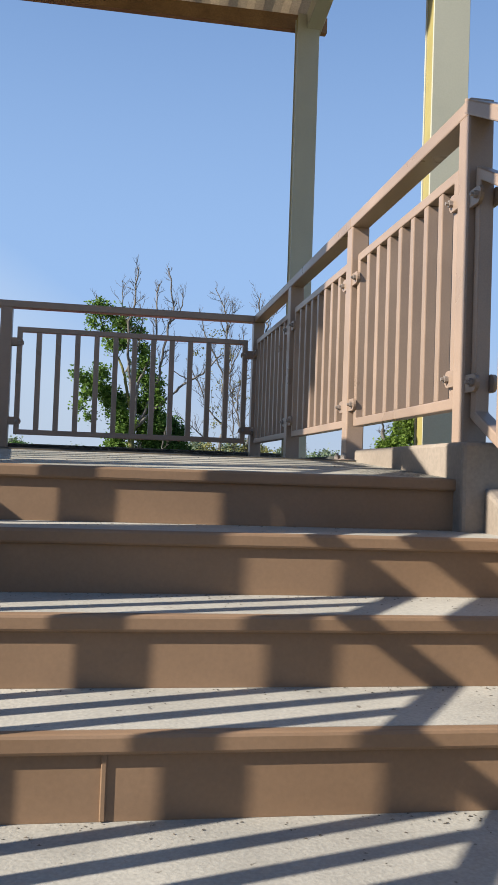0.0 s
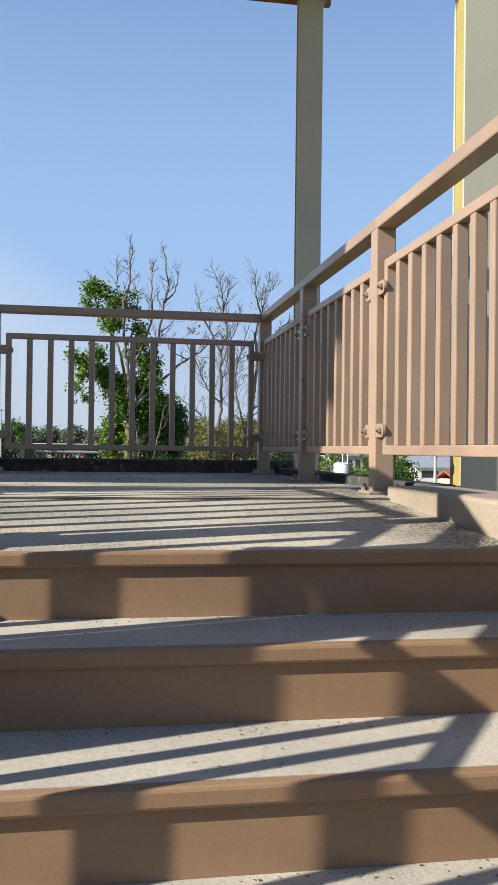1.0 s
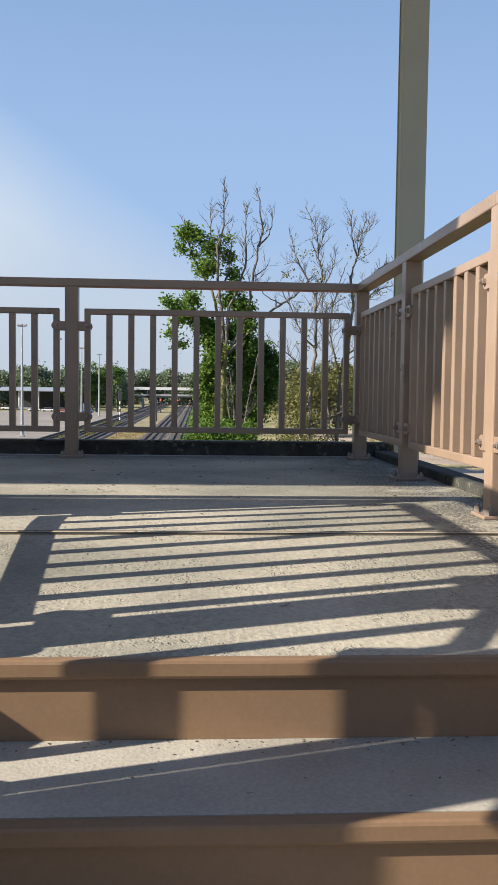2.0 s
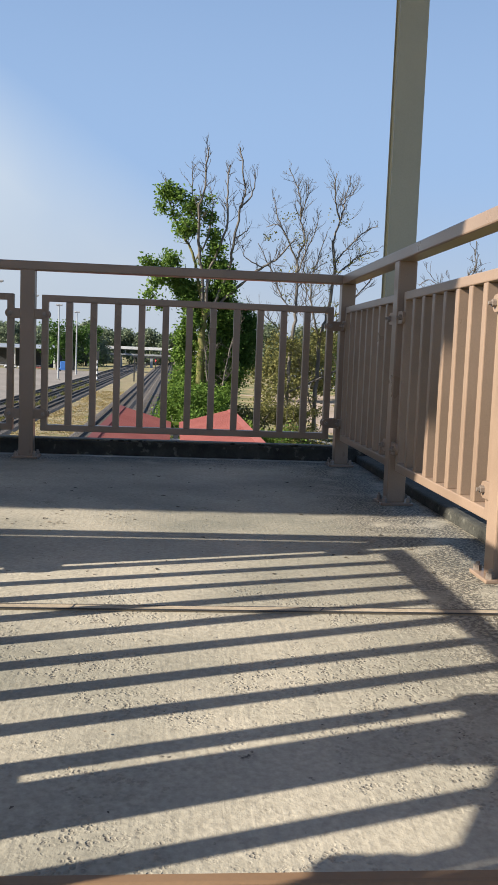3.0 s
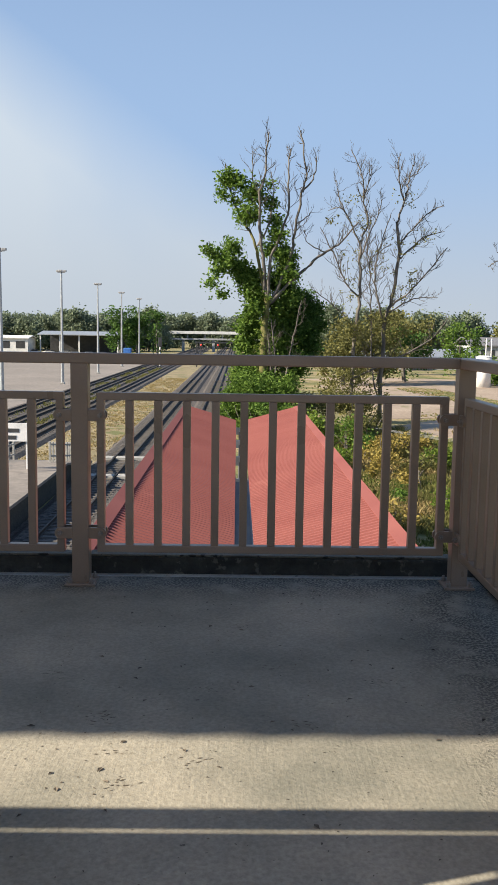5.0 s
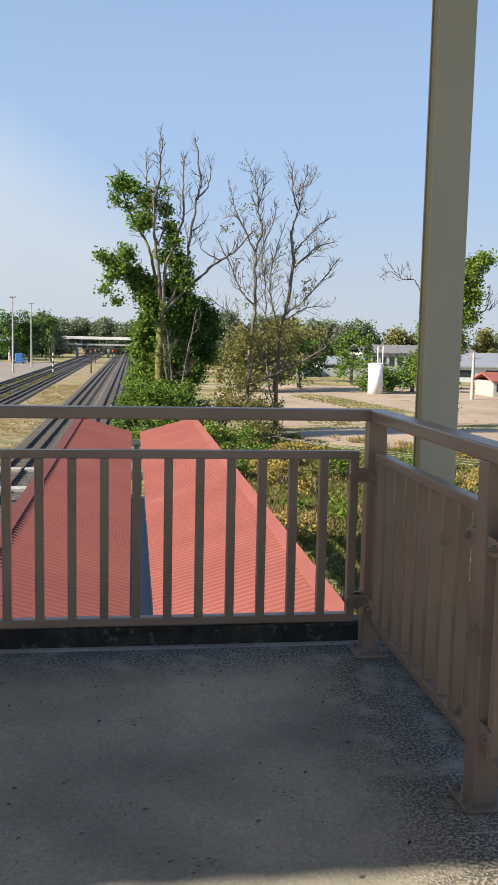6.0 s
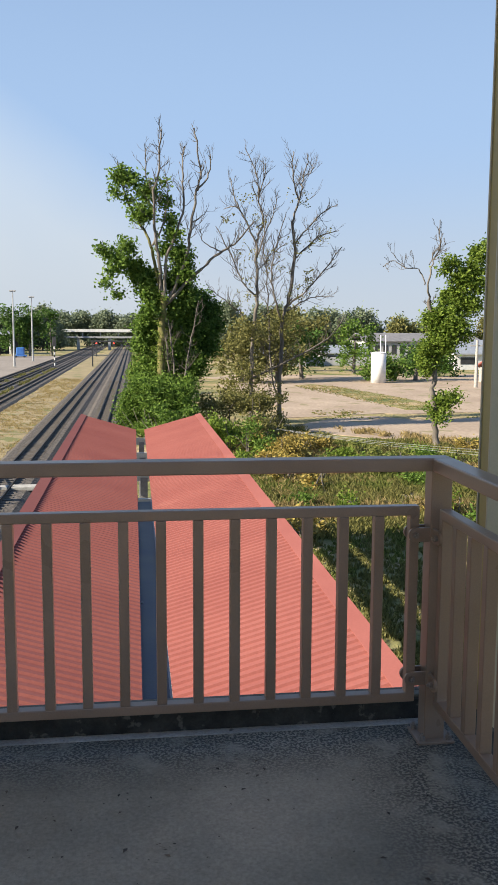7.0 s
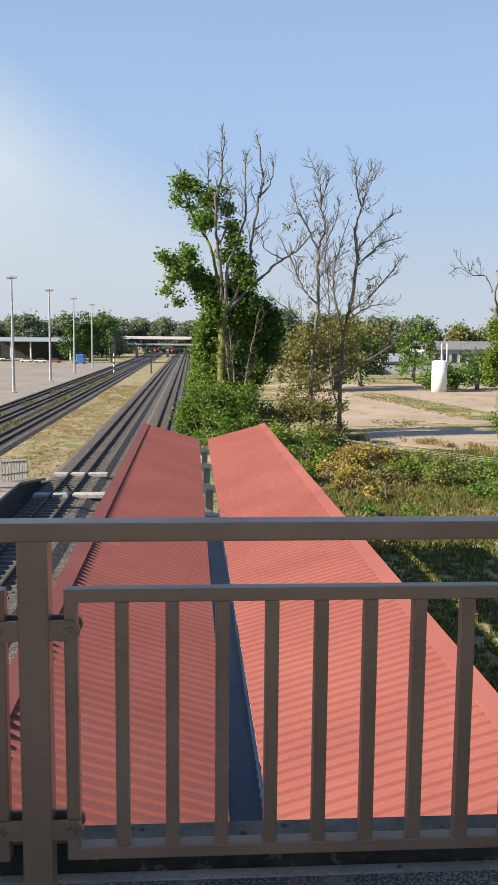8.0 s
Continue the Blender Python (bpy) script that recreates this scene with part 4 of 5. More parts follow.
tree(11, (1.4, 72, GROUND), T1, (0.40, 0.16, 0.17, 0.15, 0.17, 0.17, 0.09, 0.09, 0.06, 0.09, 0.06, 0.12, 0.10, 0.13),
     [(C1_TOP, M_LEAF, 105, 0.28, 0.5, "broad green leaves"), (C1_ARM, M_LEAF, 105, 0.28, 0.5, "broad green leaves"), (C1_LOW, M_LEAF, 110, 0.26, 1.6, "deep green leaves"),
      (C1_FOOT, M_LEAF, 150, 0.2, -1.4, "green leaves round the foot")],
     "tall half-bare tree with ivy on its mossy trunk", density=1.7, twig_len=1.9, bark_low=M_MOSSBARK, mossy=2, reach=(0.45, 1.0),
     ivy=[(-0.35 - 0.05 * (i % 3), 4.6 + 0.7 * i, 0.34) for i in range(9)] + [(0.1, 11.6, 0.4), (-0.4, 13.4, 0.35), (-0.7, 15.6, 0.3), (0.3, 14.2, 0.3), (-0.9, 5.8, 0.3), (-0.9, 7.4, 0.26)])
D1 = [(3.1, 11.7, 1.2), (3.9, 10.3, 1.3), (3.4, 8.8, 1.4), (4.4, 9.2, 0.9), (2.9, 7.0, 1.2), (2.3, 10.8, 1.2), (4.2, 10.8, 0.9), (2.2, 8.6, 1.3), (1.6, 12.6, 1.0), (1.4, 9.8, 1.1), (3.8, 7.4, 1.1), (2.4, 5.4, 1.1)]
tree(12, (2.6, 74.6, GROUND), [[(0.0, 0.0), (0.2, 3.5), (0.4, 7.0), (0.9, 10.5)], [(0.2, 3.5), (1.4, 6.5), (2.4, 10.0)], [(0.1, 3.5), (-0.6, 6.0), (-0.2, 9.0)]], (0.22, 0.14, 0.12),
     [([(x - 1.0, z, r) for x, z, r in D1], M_LEAFD, 120, 0.22, 0.3, "dense dark green leaves")], "dense dark green tree standing close behind another", density=0.6)

# the pair of bare stems
T2 = [[(-2.1, 0.0), (-2.1, 4.7), (-1.9, 9.1), (-1.6, 12.1), (-1.6, 15.1), (-1.7, 17.7)], [(-1.7, 17.7), (-1.0, 19.8), (-1.5, 21.9), (-1.8, 24.2), (-2.9, 26.8)],
      [(-1.6, 12.2), (-3.0, 13.7), (-4.0, 16.0), (-5.6, 19.0)], [(-1.7, 17.4), (-2.7, 19.6), (-3.7, 21.7), (-4.2, 23.8)], [(-2.8, 20.0), (-3.7, 21.0), (-4.8, 20.8)],
      [(-1.9, 9.1), (-3.5, 10.9), (-6.2, 13.0)], [(-1.5, 21.9), (-1.0, 23.9), (-0.8, 25.5)], [(-1.6, 14.7), (-0.2, 16.4), (1.6, 17.9)], [(-2.1, 4.3), (-0.5, 5.1), (3.4, 7.1), (5.5, 8.5), (6.9, 10.2)],
      [(-1.6, 16.1), (-1.1, 18.0), (-0.1, 20.4), (0.2, 22.3)]]
T2B = [[(0.8, 0.0), (0.9, 4.7), (1.0, 9.5), (1.6, 12.2), (2.2, 16.2), (1.9, 19.8)], [(1.9, 19.8), (2.6, 22.4), (3.0, 24.4), (3.5, 26.1)], [(2.5, 22.0), (1.8, 24.6), (1.9, 26.9)],
       [(1.0, 9.5), (0.1, 12.1), (-0.3, 14.8), (0.3, 17.4), (1.2, 20.7)], [(1.5, 11.3), (3.3, 12.9), (5.1, 15.0), (7.0, 17.5)], [(2.2, 16.2), (3.7, 17.6), (4.9, 18.6), (6.6, 19.1)],
       [(2.1, 17.5), (3.5, 19.2), (4.9, 20.8), (6.3, 21.7)], [(1.4, 10.8), (3.6, 12.2), (5.8, 12.4)], [(0.85, 1.5), (0.0, 5.5), (-0.1, 9.4), (-0.5, 14.4), (-0.8, 18.0), (-0.4, 20.7)], [(3.0, 24.4), (3.7, 24.9), (3.9, 25.8)]]
tree(21, (12.1, 80, GROUND), T2, (0.20, 0.11, 0.1, 0.1, 0.06, 0.09, 0.06, 0.08, 0.13, 0.08),
     [([(-2.4, 13.0, 1.6), (-3.0, 16.0, 1.4), (-1.4, 18.5, 1.5), (-2.4, 21.0, 1.3), (0.2, 16.0, 1.2), (-4.2, 19.0, 1.2)], M_LEAFO, 4, 0.2, 0.0, "few dry olive leaves"),
      ([(-3.0, 9.3, 1.5), (-1.4, 8.6, 1.4), (-4.0, 8.0, 1.1), (-3.2, 5.0, 1.6), (-1.6, 4.2, 1.6), (-2.4, 2.2, 1.8), (-4.2, 3.4, 1.4), (0.2, 2.8, 1.3)], M_LEAFO, 20, 0.24, 0.0, "olive leaves low on the stem")],
     "tall sparse tree with grey twigs and few leaves", density=3.2, twig_len=1.9, sway=0.6, reach=(0.2, 1.0))
tree(22, (12.1, 81, GROUND), T2B, (0.22, 0.11, 0.09, 0.11, 0.12, 0.1, 0.1, 0.07, 0.09, 0.05),
     [([(1.6, 12.5, 1.6), (3.4, 14.0, 1.5), (2.4, 17.5, 1.6), (4.6, 18.0, 1.3), (2.6, 21.5, 1.3), (0.4, 15.0, 1.4)], M_LEAFO, 4, 0.2, 0.0, "few dry olive leaves"),
      ([(1.6, 9.6, 1.2), (2.8, 9.0, 1.0), (0.2, 10.0, 1.0)], M_LEAFO, 26, 0.22, 0.0, "sparse olive leaves")],
     "tall leafless tree with fine grey twigs", density=3.2, twig_len=1.9, sway=0.6, reach=(0.2, 1.0))

# the lopped tree in the field
T3 = [[(0.1, 0.0), (-0.1, 2.2), (-0.3, 4.2), (-0.2, 6.1), (-0.4, 8.4), (-0.8, 11.3)], [(-0.8, 11.3), (-1.2, 12.6), (-0.9, 14.2), (-0.5, 15.5), (-0.5, 17.6)], [(-1.2, 12.6), (-1.7, 13.8), (-2.8, 14.0), (-3.9, 15.1)],
      [(-0.2, 6.5), (0.6, 9.2), (1.6, 11.5), (2.5, 13.3), (3.9, 15.4)], [(-0.9, 14.2), (-0.3, 15.2), (0.2, 15.7)], [(-2.8, 14.0), (-3.7, 14.5), (-4.5, 14.0)], [(1.6, 11.4), (3.2, 11.2), (4.1, 11.5), (4.8, 11.9)], [(4.0, 11.4), (4.2, 12.3), (4.3, 13.1)]]
C3 = [(0.5, 3.5, 0.75), (-0.1, 2.7, 0.5), (1.4, 3.9, 0.45), (0.1, 2.4, 0.45), (-0.7, 6.7, 0.75), (0.2, 8.1, 1.05), (0.8, 9.6, 1.15), (-0.3, 9.8, 0.9), (1.2, 11.3, 1.05), (1.6, 12.7, 0.85), (0.8, 14.1, 0.55), (2.5, 13.7, 0.75), (2.9, 14.8, 0.65)]
C3 += [(3.9, 15.4, 0.5), (2.8, 12.4, 0.65), (-1.3, 7.7, 0.55), (2.4, 11.0, 0.75), (1.8, 8.6, 0.55), (0.2, 13.5, 0.4), (-0.9, 5.9, 0.4)]
tree(31, (22.05, 62, GROUND), T3, (0.24, 0.085, 0.05, 0.10, 0.04, 0.035, 0.045, 0.03), [([(x, z, r * 1.22) for x, z, r in C3], M_LEAFY, 125, 0.23, -0.3, "bright green leaves")], "bright green young tree with a forked bare top", density=2.6, twig_len=1.3, sway=0.25, reach=(0.5, 1.0))


def bush(seed, x, y, r, h, material, label, size=0.32, dens=26):
    rng = random.Random(seed)
    ob = thing("bush", (x, y, GROUND), label, "bush", "bushes beside the railway")
    v, f = [], []
    for _ in range(6):
        tube(v, f, wander(rng, Vector((x + rng.gauss(0, r * 0.2), y + rng.gauss(0, r * 0.2), GROUND - 0.05)), Vector((rng.gauss(0, 0.4), rng.gauss(0, 0.4), 1)), h * 0.8, 5, 0.12, 0.05), [0.06, 0.05, 0.04, 0.03, 0.025, 0.02], 5)
    tagged(put("stemwork", from_lists("stemwork", v, f, M_BARK), ob), kind="stuff")
    balls = []
    for _ in range(int(5 + r * 2)):
        a, q = rng.uniform(0, 6.28), r * rng.random() ** 0.6 * 0.75
        balls.append((x + q * math.cos(a), y + q * math.sin(a), GROUND + rng.uniform(0.25, 0.9) * h * (1 - 0.4 * q / r), r * rng.uniform(0.25, 0.45)))
    v, f = leaves(rng, balls, dens, size)
    tagged(put("foliage", from_lists("foliage", v, f, material, False), ob), kind="stuff")
    return ob


GREEN, DRY, OLIVE = "leafy green bush in rough grass", "dry straw-coloured scrub bush", "sparse olive scrub bush"
for seed, x, y, r, h, m, lab in ((1, -0.3, 68, 1.7, 3.6, M_LEAF, GREEN), (2, 1.2, 66, 2.0, 3.4, M_LEAF, GREEN), (3, 3.2, 67, 2.0, 3.2, M_LEAF, GREEN),
                                 (4, 0.2, 82, 2.2, 5.0, M_LEAFY, GREEN), (5, 0.3, 98, 2.4, 6.0, M_LEAFY, GREEN), (6, 5.4, 60, 2.1, 3.6, M_LEAFY, GREEN), (7, 7.0, 57, 1.9, 2.8, M_LEAF, GREEN),
                                 (8, 8.4, 62, 2.2, 3.6, M_LEAFO, OLIVE), (9, 9.2, 70, 2.4, 4.6, M_LEAFO, OLIVE), (10, 6.4, 72, 2.4, 5.0, M_LEAFO, OLIVE), (11, 5.3, 50, 1.5, 1.6, M_LEAFY, GREEN),
                                 (15, 10.6, 50, 1.4, 1.2, M_LEAFO, OLIVE),
                                 (17, 0.8, 120, 3.0, 6.5, M_LEAFY, GREEN), (18, 1.0, 150, 3.2, 6.0, M_LEAFO, OLIVE), (19, 1.6, 190, 3.5, 7, M_LEAF, GREEN)):
    bush(seed, x, y, r, h, m, lab, 0.2, 60)
rng = random.Random(41)
for x, y, r, h in ((9.0, 55, 2.0, 2.5), (7.8, 48, 1.5, 1.7), (11.8, 60, 1.5, 1.7), (10.2, 57.5, 1.3, 1.6)):
    bush(390 + int(x), x, y, r, h, M_GOLD, DRY, 0.17, 60)
for i in range(34):
    y = rng.uniform(33, 64)
    x = rng.uniform(4.5 + (y - 36) * 0.12, 8 + y * 0.28)
    m = (M_GOLD, M_LEAFY, M_LEAFO, M_WEED, M_GOLD, M_LEAF)[i % 6]
    bush(300 + i, x, y, rng.uniform(0.9, 1.8), rng.uniform(0.6, 1.5), m, DRY if m is M_GOLD else OLIVE if m is M_LEAFO else "low fresh green shrub in rough grass", 0.18, 60)


def tufts(name, label, material, places, height, blades, width, seed):
    rng = random.Random(seed)
    verts, faces = [], []
    for x, y, s in places:
        for _ in range(blades):
            a, lean = rng.uniform(0, 6.28), rng.uniform(0.15, 0.9)
            h = height * s * rng.uniform(0.5, 1.2)
            bx, by = x + rng.gauss(0, 0.16 * s), y + rng.gauss(0, 0.16 * s)
            dx, dy, w = math.cos(a), math.sin(a), width * rng.uniform(0.6, 1.3)
            i = len(verts)
            verts += [(bx - dy * w, by + dx * w, GROUND - 0.02), (bx + dy * w, by - dx * w, GROUND - 0.02),
                      (bx + dx * lean * h * 0.45 + dy * w * 0.7, by + dy * lean * h * 0.45 - dx * w * 0.7, GROUND + h * 0.65),
                      (bx + dx * lean * h, by + dy * lean * h, GROUND + h), (bx + dx * lean * h * 0.45 - dy * w * 0.7, by + dy * lean * h * 0.45 + dx * w * 0.7, GROUND + h * 0.65)]
            faces.append((i, i + 1, i + 2, i + 3, i + 4))
    ob = new(name, from_lists(name, verts, faces, material, False))
    return tagged(ob, label, "grass", kind="stuff")


rng = random.Random(77)
straw, green, olive = [], [], []
for _ in range(14000):
    y = 14 + 62 * rng.random() ** 1.15
    x = rng.uniform(1.6, 6 + y * 0.55)
    if 1.3 < x < 3 and y < 20:
        continue
    k = noise.noise(Vector((x * 0.16, y * 0.12, 3.0))) + 0.5 * noise.noise(Vector((x * 0.6, y * 0.5, 9.0)))
    if y > 66 and x > 14 and k < 0.45:
        continue
    (straw if k > 0.16 and y > 36 else olive if k > -0.22 else green).append((x, y, rng.uniform(0.5, 1.3) * (0.55 if y < 32 else 1.0)))
for _ in range(3600):
    x, y = rng.uniform(18, 95), rng.choice((rng.uniform(83, 93), rng.uniform(60, 67), rng.uniform(84, 91)))
    if noise.noise(Vector((x * 0.08, y * 0.12, 5.0))) > 0.08:
        (straw if rng.random() < 0.3 else green).append((x, y, rng.uniform(0.25, 0.6)))
for _ in range(1500):
    t, side = rng.random(), rng.uniform(-3.2, 3.2)
    (straw if rng.random() < 0.25 else green if rng.random() < 0.6 else olive).append((27.5 + 5.5 * t + side + rng.gauss(0, 0.5), 137 - 44 * t, rng.uniform(0.25, 0.6)))
clumps = [(9.0, 55, 2.0), (8.2, 53, 1.6), (9.8, 56.5, 1.8), (7.6, 47, 1.5), (11.6, 60, 1.7), (14.0, 52, 1.4), (10.4, 58, 1.7), (6.8, 44, 1.2), (12.6, 47, 1.1), (16.5, 56, 1.2)]
for x, y, s in clumps:
    straw += [(x + rng.gauss(0, 0.6 * s), y + rng.gauss(0, 0.6 * s), s * rng.uniform(0.35, 0.7)) for _ in range(34)]
tufts("straw_grass", "dry straw-coloured tufts of tall grass", M_STRAW, straw, 0.42, 13, 0.02, 1)
tufts("weeds", "low dull green weeds covering rough ground", M_WEED, green, 0.30, 12, 0.04, 2)
tufts("olive_grass", "olive brown tufts of rough grass", M_LEAFO, olive, 0.32, 12, 0.035, 3)
verge = [(rng.uniform(-15.4, -10.2), rng.uniform(53, 160), rng.uniform(0.3, 1.1)) for _ in range(5200)]
verge = [v for v in verge if noise.noise(Vector((v[0] * 0.5, v[1] * 0.12, 8.0))) > rng.uniform(-0.7, 0.25)]
tufts("verge_grass", "dry yellow grass between railway tracks", M_STRAW, verge, 0.15, 7, 0.04, 4)
mid = [(rng.choice((-19.1, -22.4)) + rng.gauss(0, 0.35), rng.uniform(60, 200), rng.uniform(0.5, 1.0)) for _ in range(900)]
mid = [m for m in mid if noise.noise(Vector((m[0], m[1] * 0.1, 2.0))) > -0.1]
tufts("track_weeds", "green weeds growing between the tracks", M_LEAFO, mid, 0.55, 8, 0.07, 5)


def far_tree(seed, x, y, h, w, material, label, size):
    rng = random.Random(seed)
    ob = thing("tree", (x, y, GROUND), label, "tree", "distant trees")
    v, f = [], []
    tube(v, f, wander(rng, Vector((x, y, GROUND - 0.1)), Vector((0, 0, 1)), h * 0.6, 5, 0.05, 0.2), [0.45, 0.38, 0.33, 0.28, 0.22, 0.15], 7)
    put("trunk", from_lists("trunk", v, f, M_BARK), ob)
    balls = []
    for _ in range(17):
        a, q = rng.uniform(0, 6.28), w * 0.55 * rng.random() ** 0.6
        balls.append((x + q * math.cos(a), y + q * math.sin(a) * 0.6, GROUND + h * rng.uniform(0.16, 0.93) * (1 - 0.25 * q / w), w * rng.uniform(0.14, 0.26)))
    v, f = leaves(rng, balls, 5.5, size, clump=6)
    tagged(put("crown", from_lists("crown", v, f, material, False), ob), kind="stuff")
    return ob


HAZY = "hazy green tree in a distant tree line"
rng = random.Random(5)
n = 0
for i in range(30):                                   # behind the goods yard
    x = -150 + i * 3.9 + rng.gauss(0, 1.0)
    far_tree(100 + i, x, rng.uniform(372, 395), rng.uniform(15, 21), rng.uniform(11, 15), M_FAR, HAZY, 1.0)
for x, y, h, w in ((-41.5, 300, 19, 8), (-36, 302, 19, 9), (-29.5, 310, 20, 5)):
    far_tree(140 + n, x, y, h, w, M_LEAFD, "dark green tree beside the goods yard", 0.8)
    n += 1
for i in range(9):                                    # beyond the footbridge
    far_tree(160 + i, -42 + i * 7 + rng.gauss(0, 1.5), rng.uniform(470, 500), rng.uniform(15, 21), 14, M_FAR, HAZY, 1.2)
for i in range(34):                                   # beyond the field
    x = 22 + i * 5.6 + rng.gauss(0, 1.8)
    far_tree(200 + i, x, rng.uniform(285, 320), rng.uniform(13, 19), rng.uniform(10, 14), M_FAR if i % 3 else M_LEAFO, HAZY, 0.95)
for i, (x, y, h, w, m) in enumerate(((24, 150, 12, 11, M_LEAFO), (30, 158, 10, 9, M_LEAFD), (36, 190, 13.5, 11, M_LEAFO), (45, 178, 11.5, 8.5, M_LEAF), (43, 150, 6.0, 8, M_LEAF), (50, 152, 7, 8, M_LEAFD), (17, 145, 8, 9, M_LEAFO), (58, 165, 6, 8, M_LEAFD), (63, 130, 4.2, 4.5, M_LEAFD))):
    far_tree(260 + i, x, y, h, w, m, "rounded green tree at the field's edge", 0.55)


# ---------------------------------------------------------------- goods yard and far railway things
def lamp_mast(x, y):
    ob = thing("lamp_mast", (x, y, GROUND + 0.12), "tall slender galvanised floodlight mast in the yard", "lamp mast", "floodlight masts")
    z0, z1 = GROUND + 0.12, 10.4
    part("pole", rod(B(), (x, y, z0), (x, y, z1), 0.26, 0.13, 12), M_GALV, ob)
    bm = B()
    box(bm, x - 0.35, x + 0.35, y - 0.35, y + 0.35, z0, z0 + 0.25, 0.04)
    part("footing", bm, M_PALE, ob)
    bm = B()
    rod(bm, (x - 0.6, y, z1 - 0.05), (x + 0.6, y, z1 - 0.05), 0.07)
    rod(bm, (x, y - 0.8, z1 - 0.05), (x, y + 0.8, z1 - 0.05), 0.07)
    part("crossarm", bm, M_GALV, ob)
    for dx, dy in ((-0.5, 0), (0.5, 0.1), (0, -0.7), (-0.2, 0.5)):
        bm = B()
        box(bm, x + dx - 0.28, x + dx + 0.28, y + dy - 0.2, y + dy + 0.2, z1, z1 + 0.3, 0.06)
        part("floodlight", bm, M_GREY, ob)


for y in (100, 136, 172, 208, 246):
    lamp_mast(-28.9, y)


def shed(name, x0, x1, y0, y1, eave, ridge, wall, roof, label, category="building", bays=0, open_front=False):
    """A long low building: walls, pitched roof and a row of openings on the side towards the railway landing."""
    ob = thing(name, ((x0 + x1) / 2, (y0 + y1) / 2, GROUND), label, category)
    if open_front:
        n_post = max(3, int((x1 - x0) / 6))
        for i in range(n_post + 1):
            bm = B()
            px = x0 + 0.4 + (x1 - x0 - 0.8) * i / n_post
            box(bm, px - 0.25, px + 0.25, y0 + 0.4, y0 + 0.9, GROUND, eave, 0.03)
            part("post", bm, M_WHITE, ob)
        bm = B()
        box(bm, x0, x1, y1 - 0.4, y1, GROUND, eave, 0.03)
        part("wall", bm, wall, ob)
    else:
        bm = B()
        box(bm, x0, x1, y0, y1, GROUND, eave, 0.03)
        part("wall", bm, wall, ob)
        for i in range(bays):
            px = x0 + (x1 - x0) * (i + 0.5) / bays
            w = (x1 - x0) / bays * 0.3
            bm = B()
            box(bm, px - w, px + w, y0 - 0.06, y0 + 0.1, GROUND + (eave - GROUND) * 0.35, GROUND + (eave - GROUND) * 0.8, 0.02)
            part("window", bm, M_DARK, ob, "dark window")
    bm = B()
    ym = (y0 + y1) / 2
    prof = ((y0 - 0.7, eave - 0.15), (ym, ridge), (y1 + 0.7, eave - 0.15), (y1 + 0.7, eave + 0.15), (ym, ridge + 0.3), (y0 - 0.7, eave + 0.15))
    va, vb = [bm.verts.new((x0 - 0.6, *q)) for q in prof], [bm.verts.new((x1 + 0.6, *q)) for q in prof]
    for q in (va, vb):
        bm.faces.new((q[0], q[1], q[4], q[5])), bm.faces.new((q[1], q[2], q[3], q[4]))
    for i in range(6):
        bm.faces.new([va[i - 1], va[i], vb[i], vb[i - 1]])
    bmesh.ops.recalc_face_normals(bm, faces=bm.faces[:])
    part("roof", bm, roof, ob)
    return ob


shed("station_canopy", -75, -45.4, 325, 345, -0.2, 0.9, M_DARK, M_GALV, "long pale roofed loading shed open at the front", "shed", open_front=True)
shed("yard_office", -94, -77.5, 318, 330, -1.6, -0.9, M_WHITE, M_WHITE, "low white flat-roofed yard building", bays=3)
shed("warehouse", 49, 62, 226, 240, -4.2, -2.4, M_GREY, M_GALV, "low grey warehouse with a pale metal roof", bays=3)
shed("warehouse", 28, 42, 214, 226, -4.6, -2.8, M_GREY, M_GALV, "low grey shed with a pale metal roof", bays=3)
shed("hall", 68, 104, 255, 275, -1.3, 0.9, M_GREY, M_SLATE, "long grey hall with a dark roof and ribbon windows", bays=14)
shed("warehouse", 74, 130, 196, 215, -3.6, -0.6, M_WHITE, M_GALV, "long white warehouse with a pale metal roof", bays=8)
shed("shop", 60.5, 72, 140, 148, -4.6, -3.4, M_PALE, M_RED, "small roadside shop with a faded red roof", "shop", bays=4)
shed("shop", 75, 87, 138, 147, -4.8, -3.7, M_PALE, M_PURLIN, "small roadside shop with a rusty brown roof", "shop", bays=4)
bm = B()
box(bm, 30, 64, 222, 222.3, GROUND, GROUND + 2.2, 0.03)
solid("wall_yard", bm, M_GREY, "long low grey boundary wall", "wall")

ob = thing("footbridge", (-5, 402, GROUND), "long pale covered footbridge crossing the tracks far off", "footbridge")
bm = B()
box(bm, -42, 40, 400, 404, 0.7, 2.0, 0.1)
part("roof", bm, M_WHITE, ob)
bm = B()
box(bm, -42, 40, 400.4, 403.6, -2.0, -1.2, 0.05)
part("deck", bm, M_GREY, ob)
for x in range(-40, 41, 8):
    bm = B()
    box(bm, x - 0.25, x + 0.25, 401.5, 402.5, -1.2, 0.7, 0.03)
    part("roof_post", bm, M_GREY, ob)
for x in (-41, -26, -12, 12, 38):
    bm = B()
    box(bm, x - 0.6, x + 0.6, 401, 403, GROUND, -2.0, 0.05)
    part("pier", bm, M_GREY, ob)


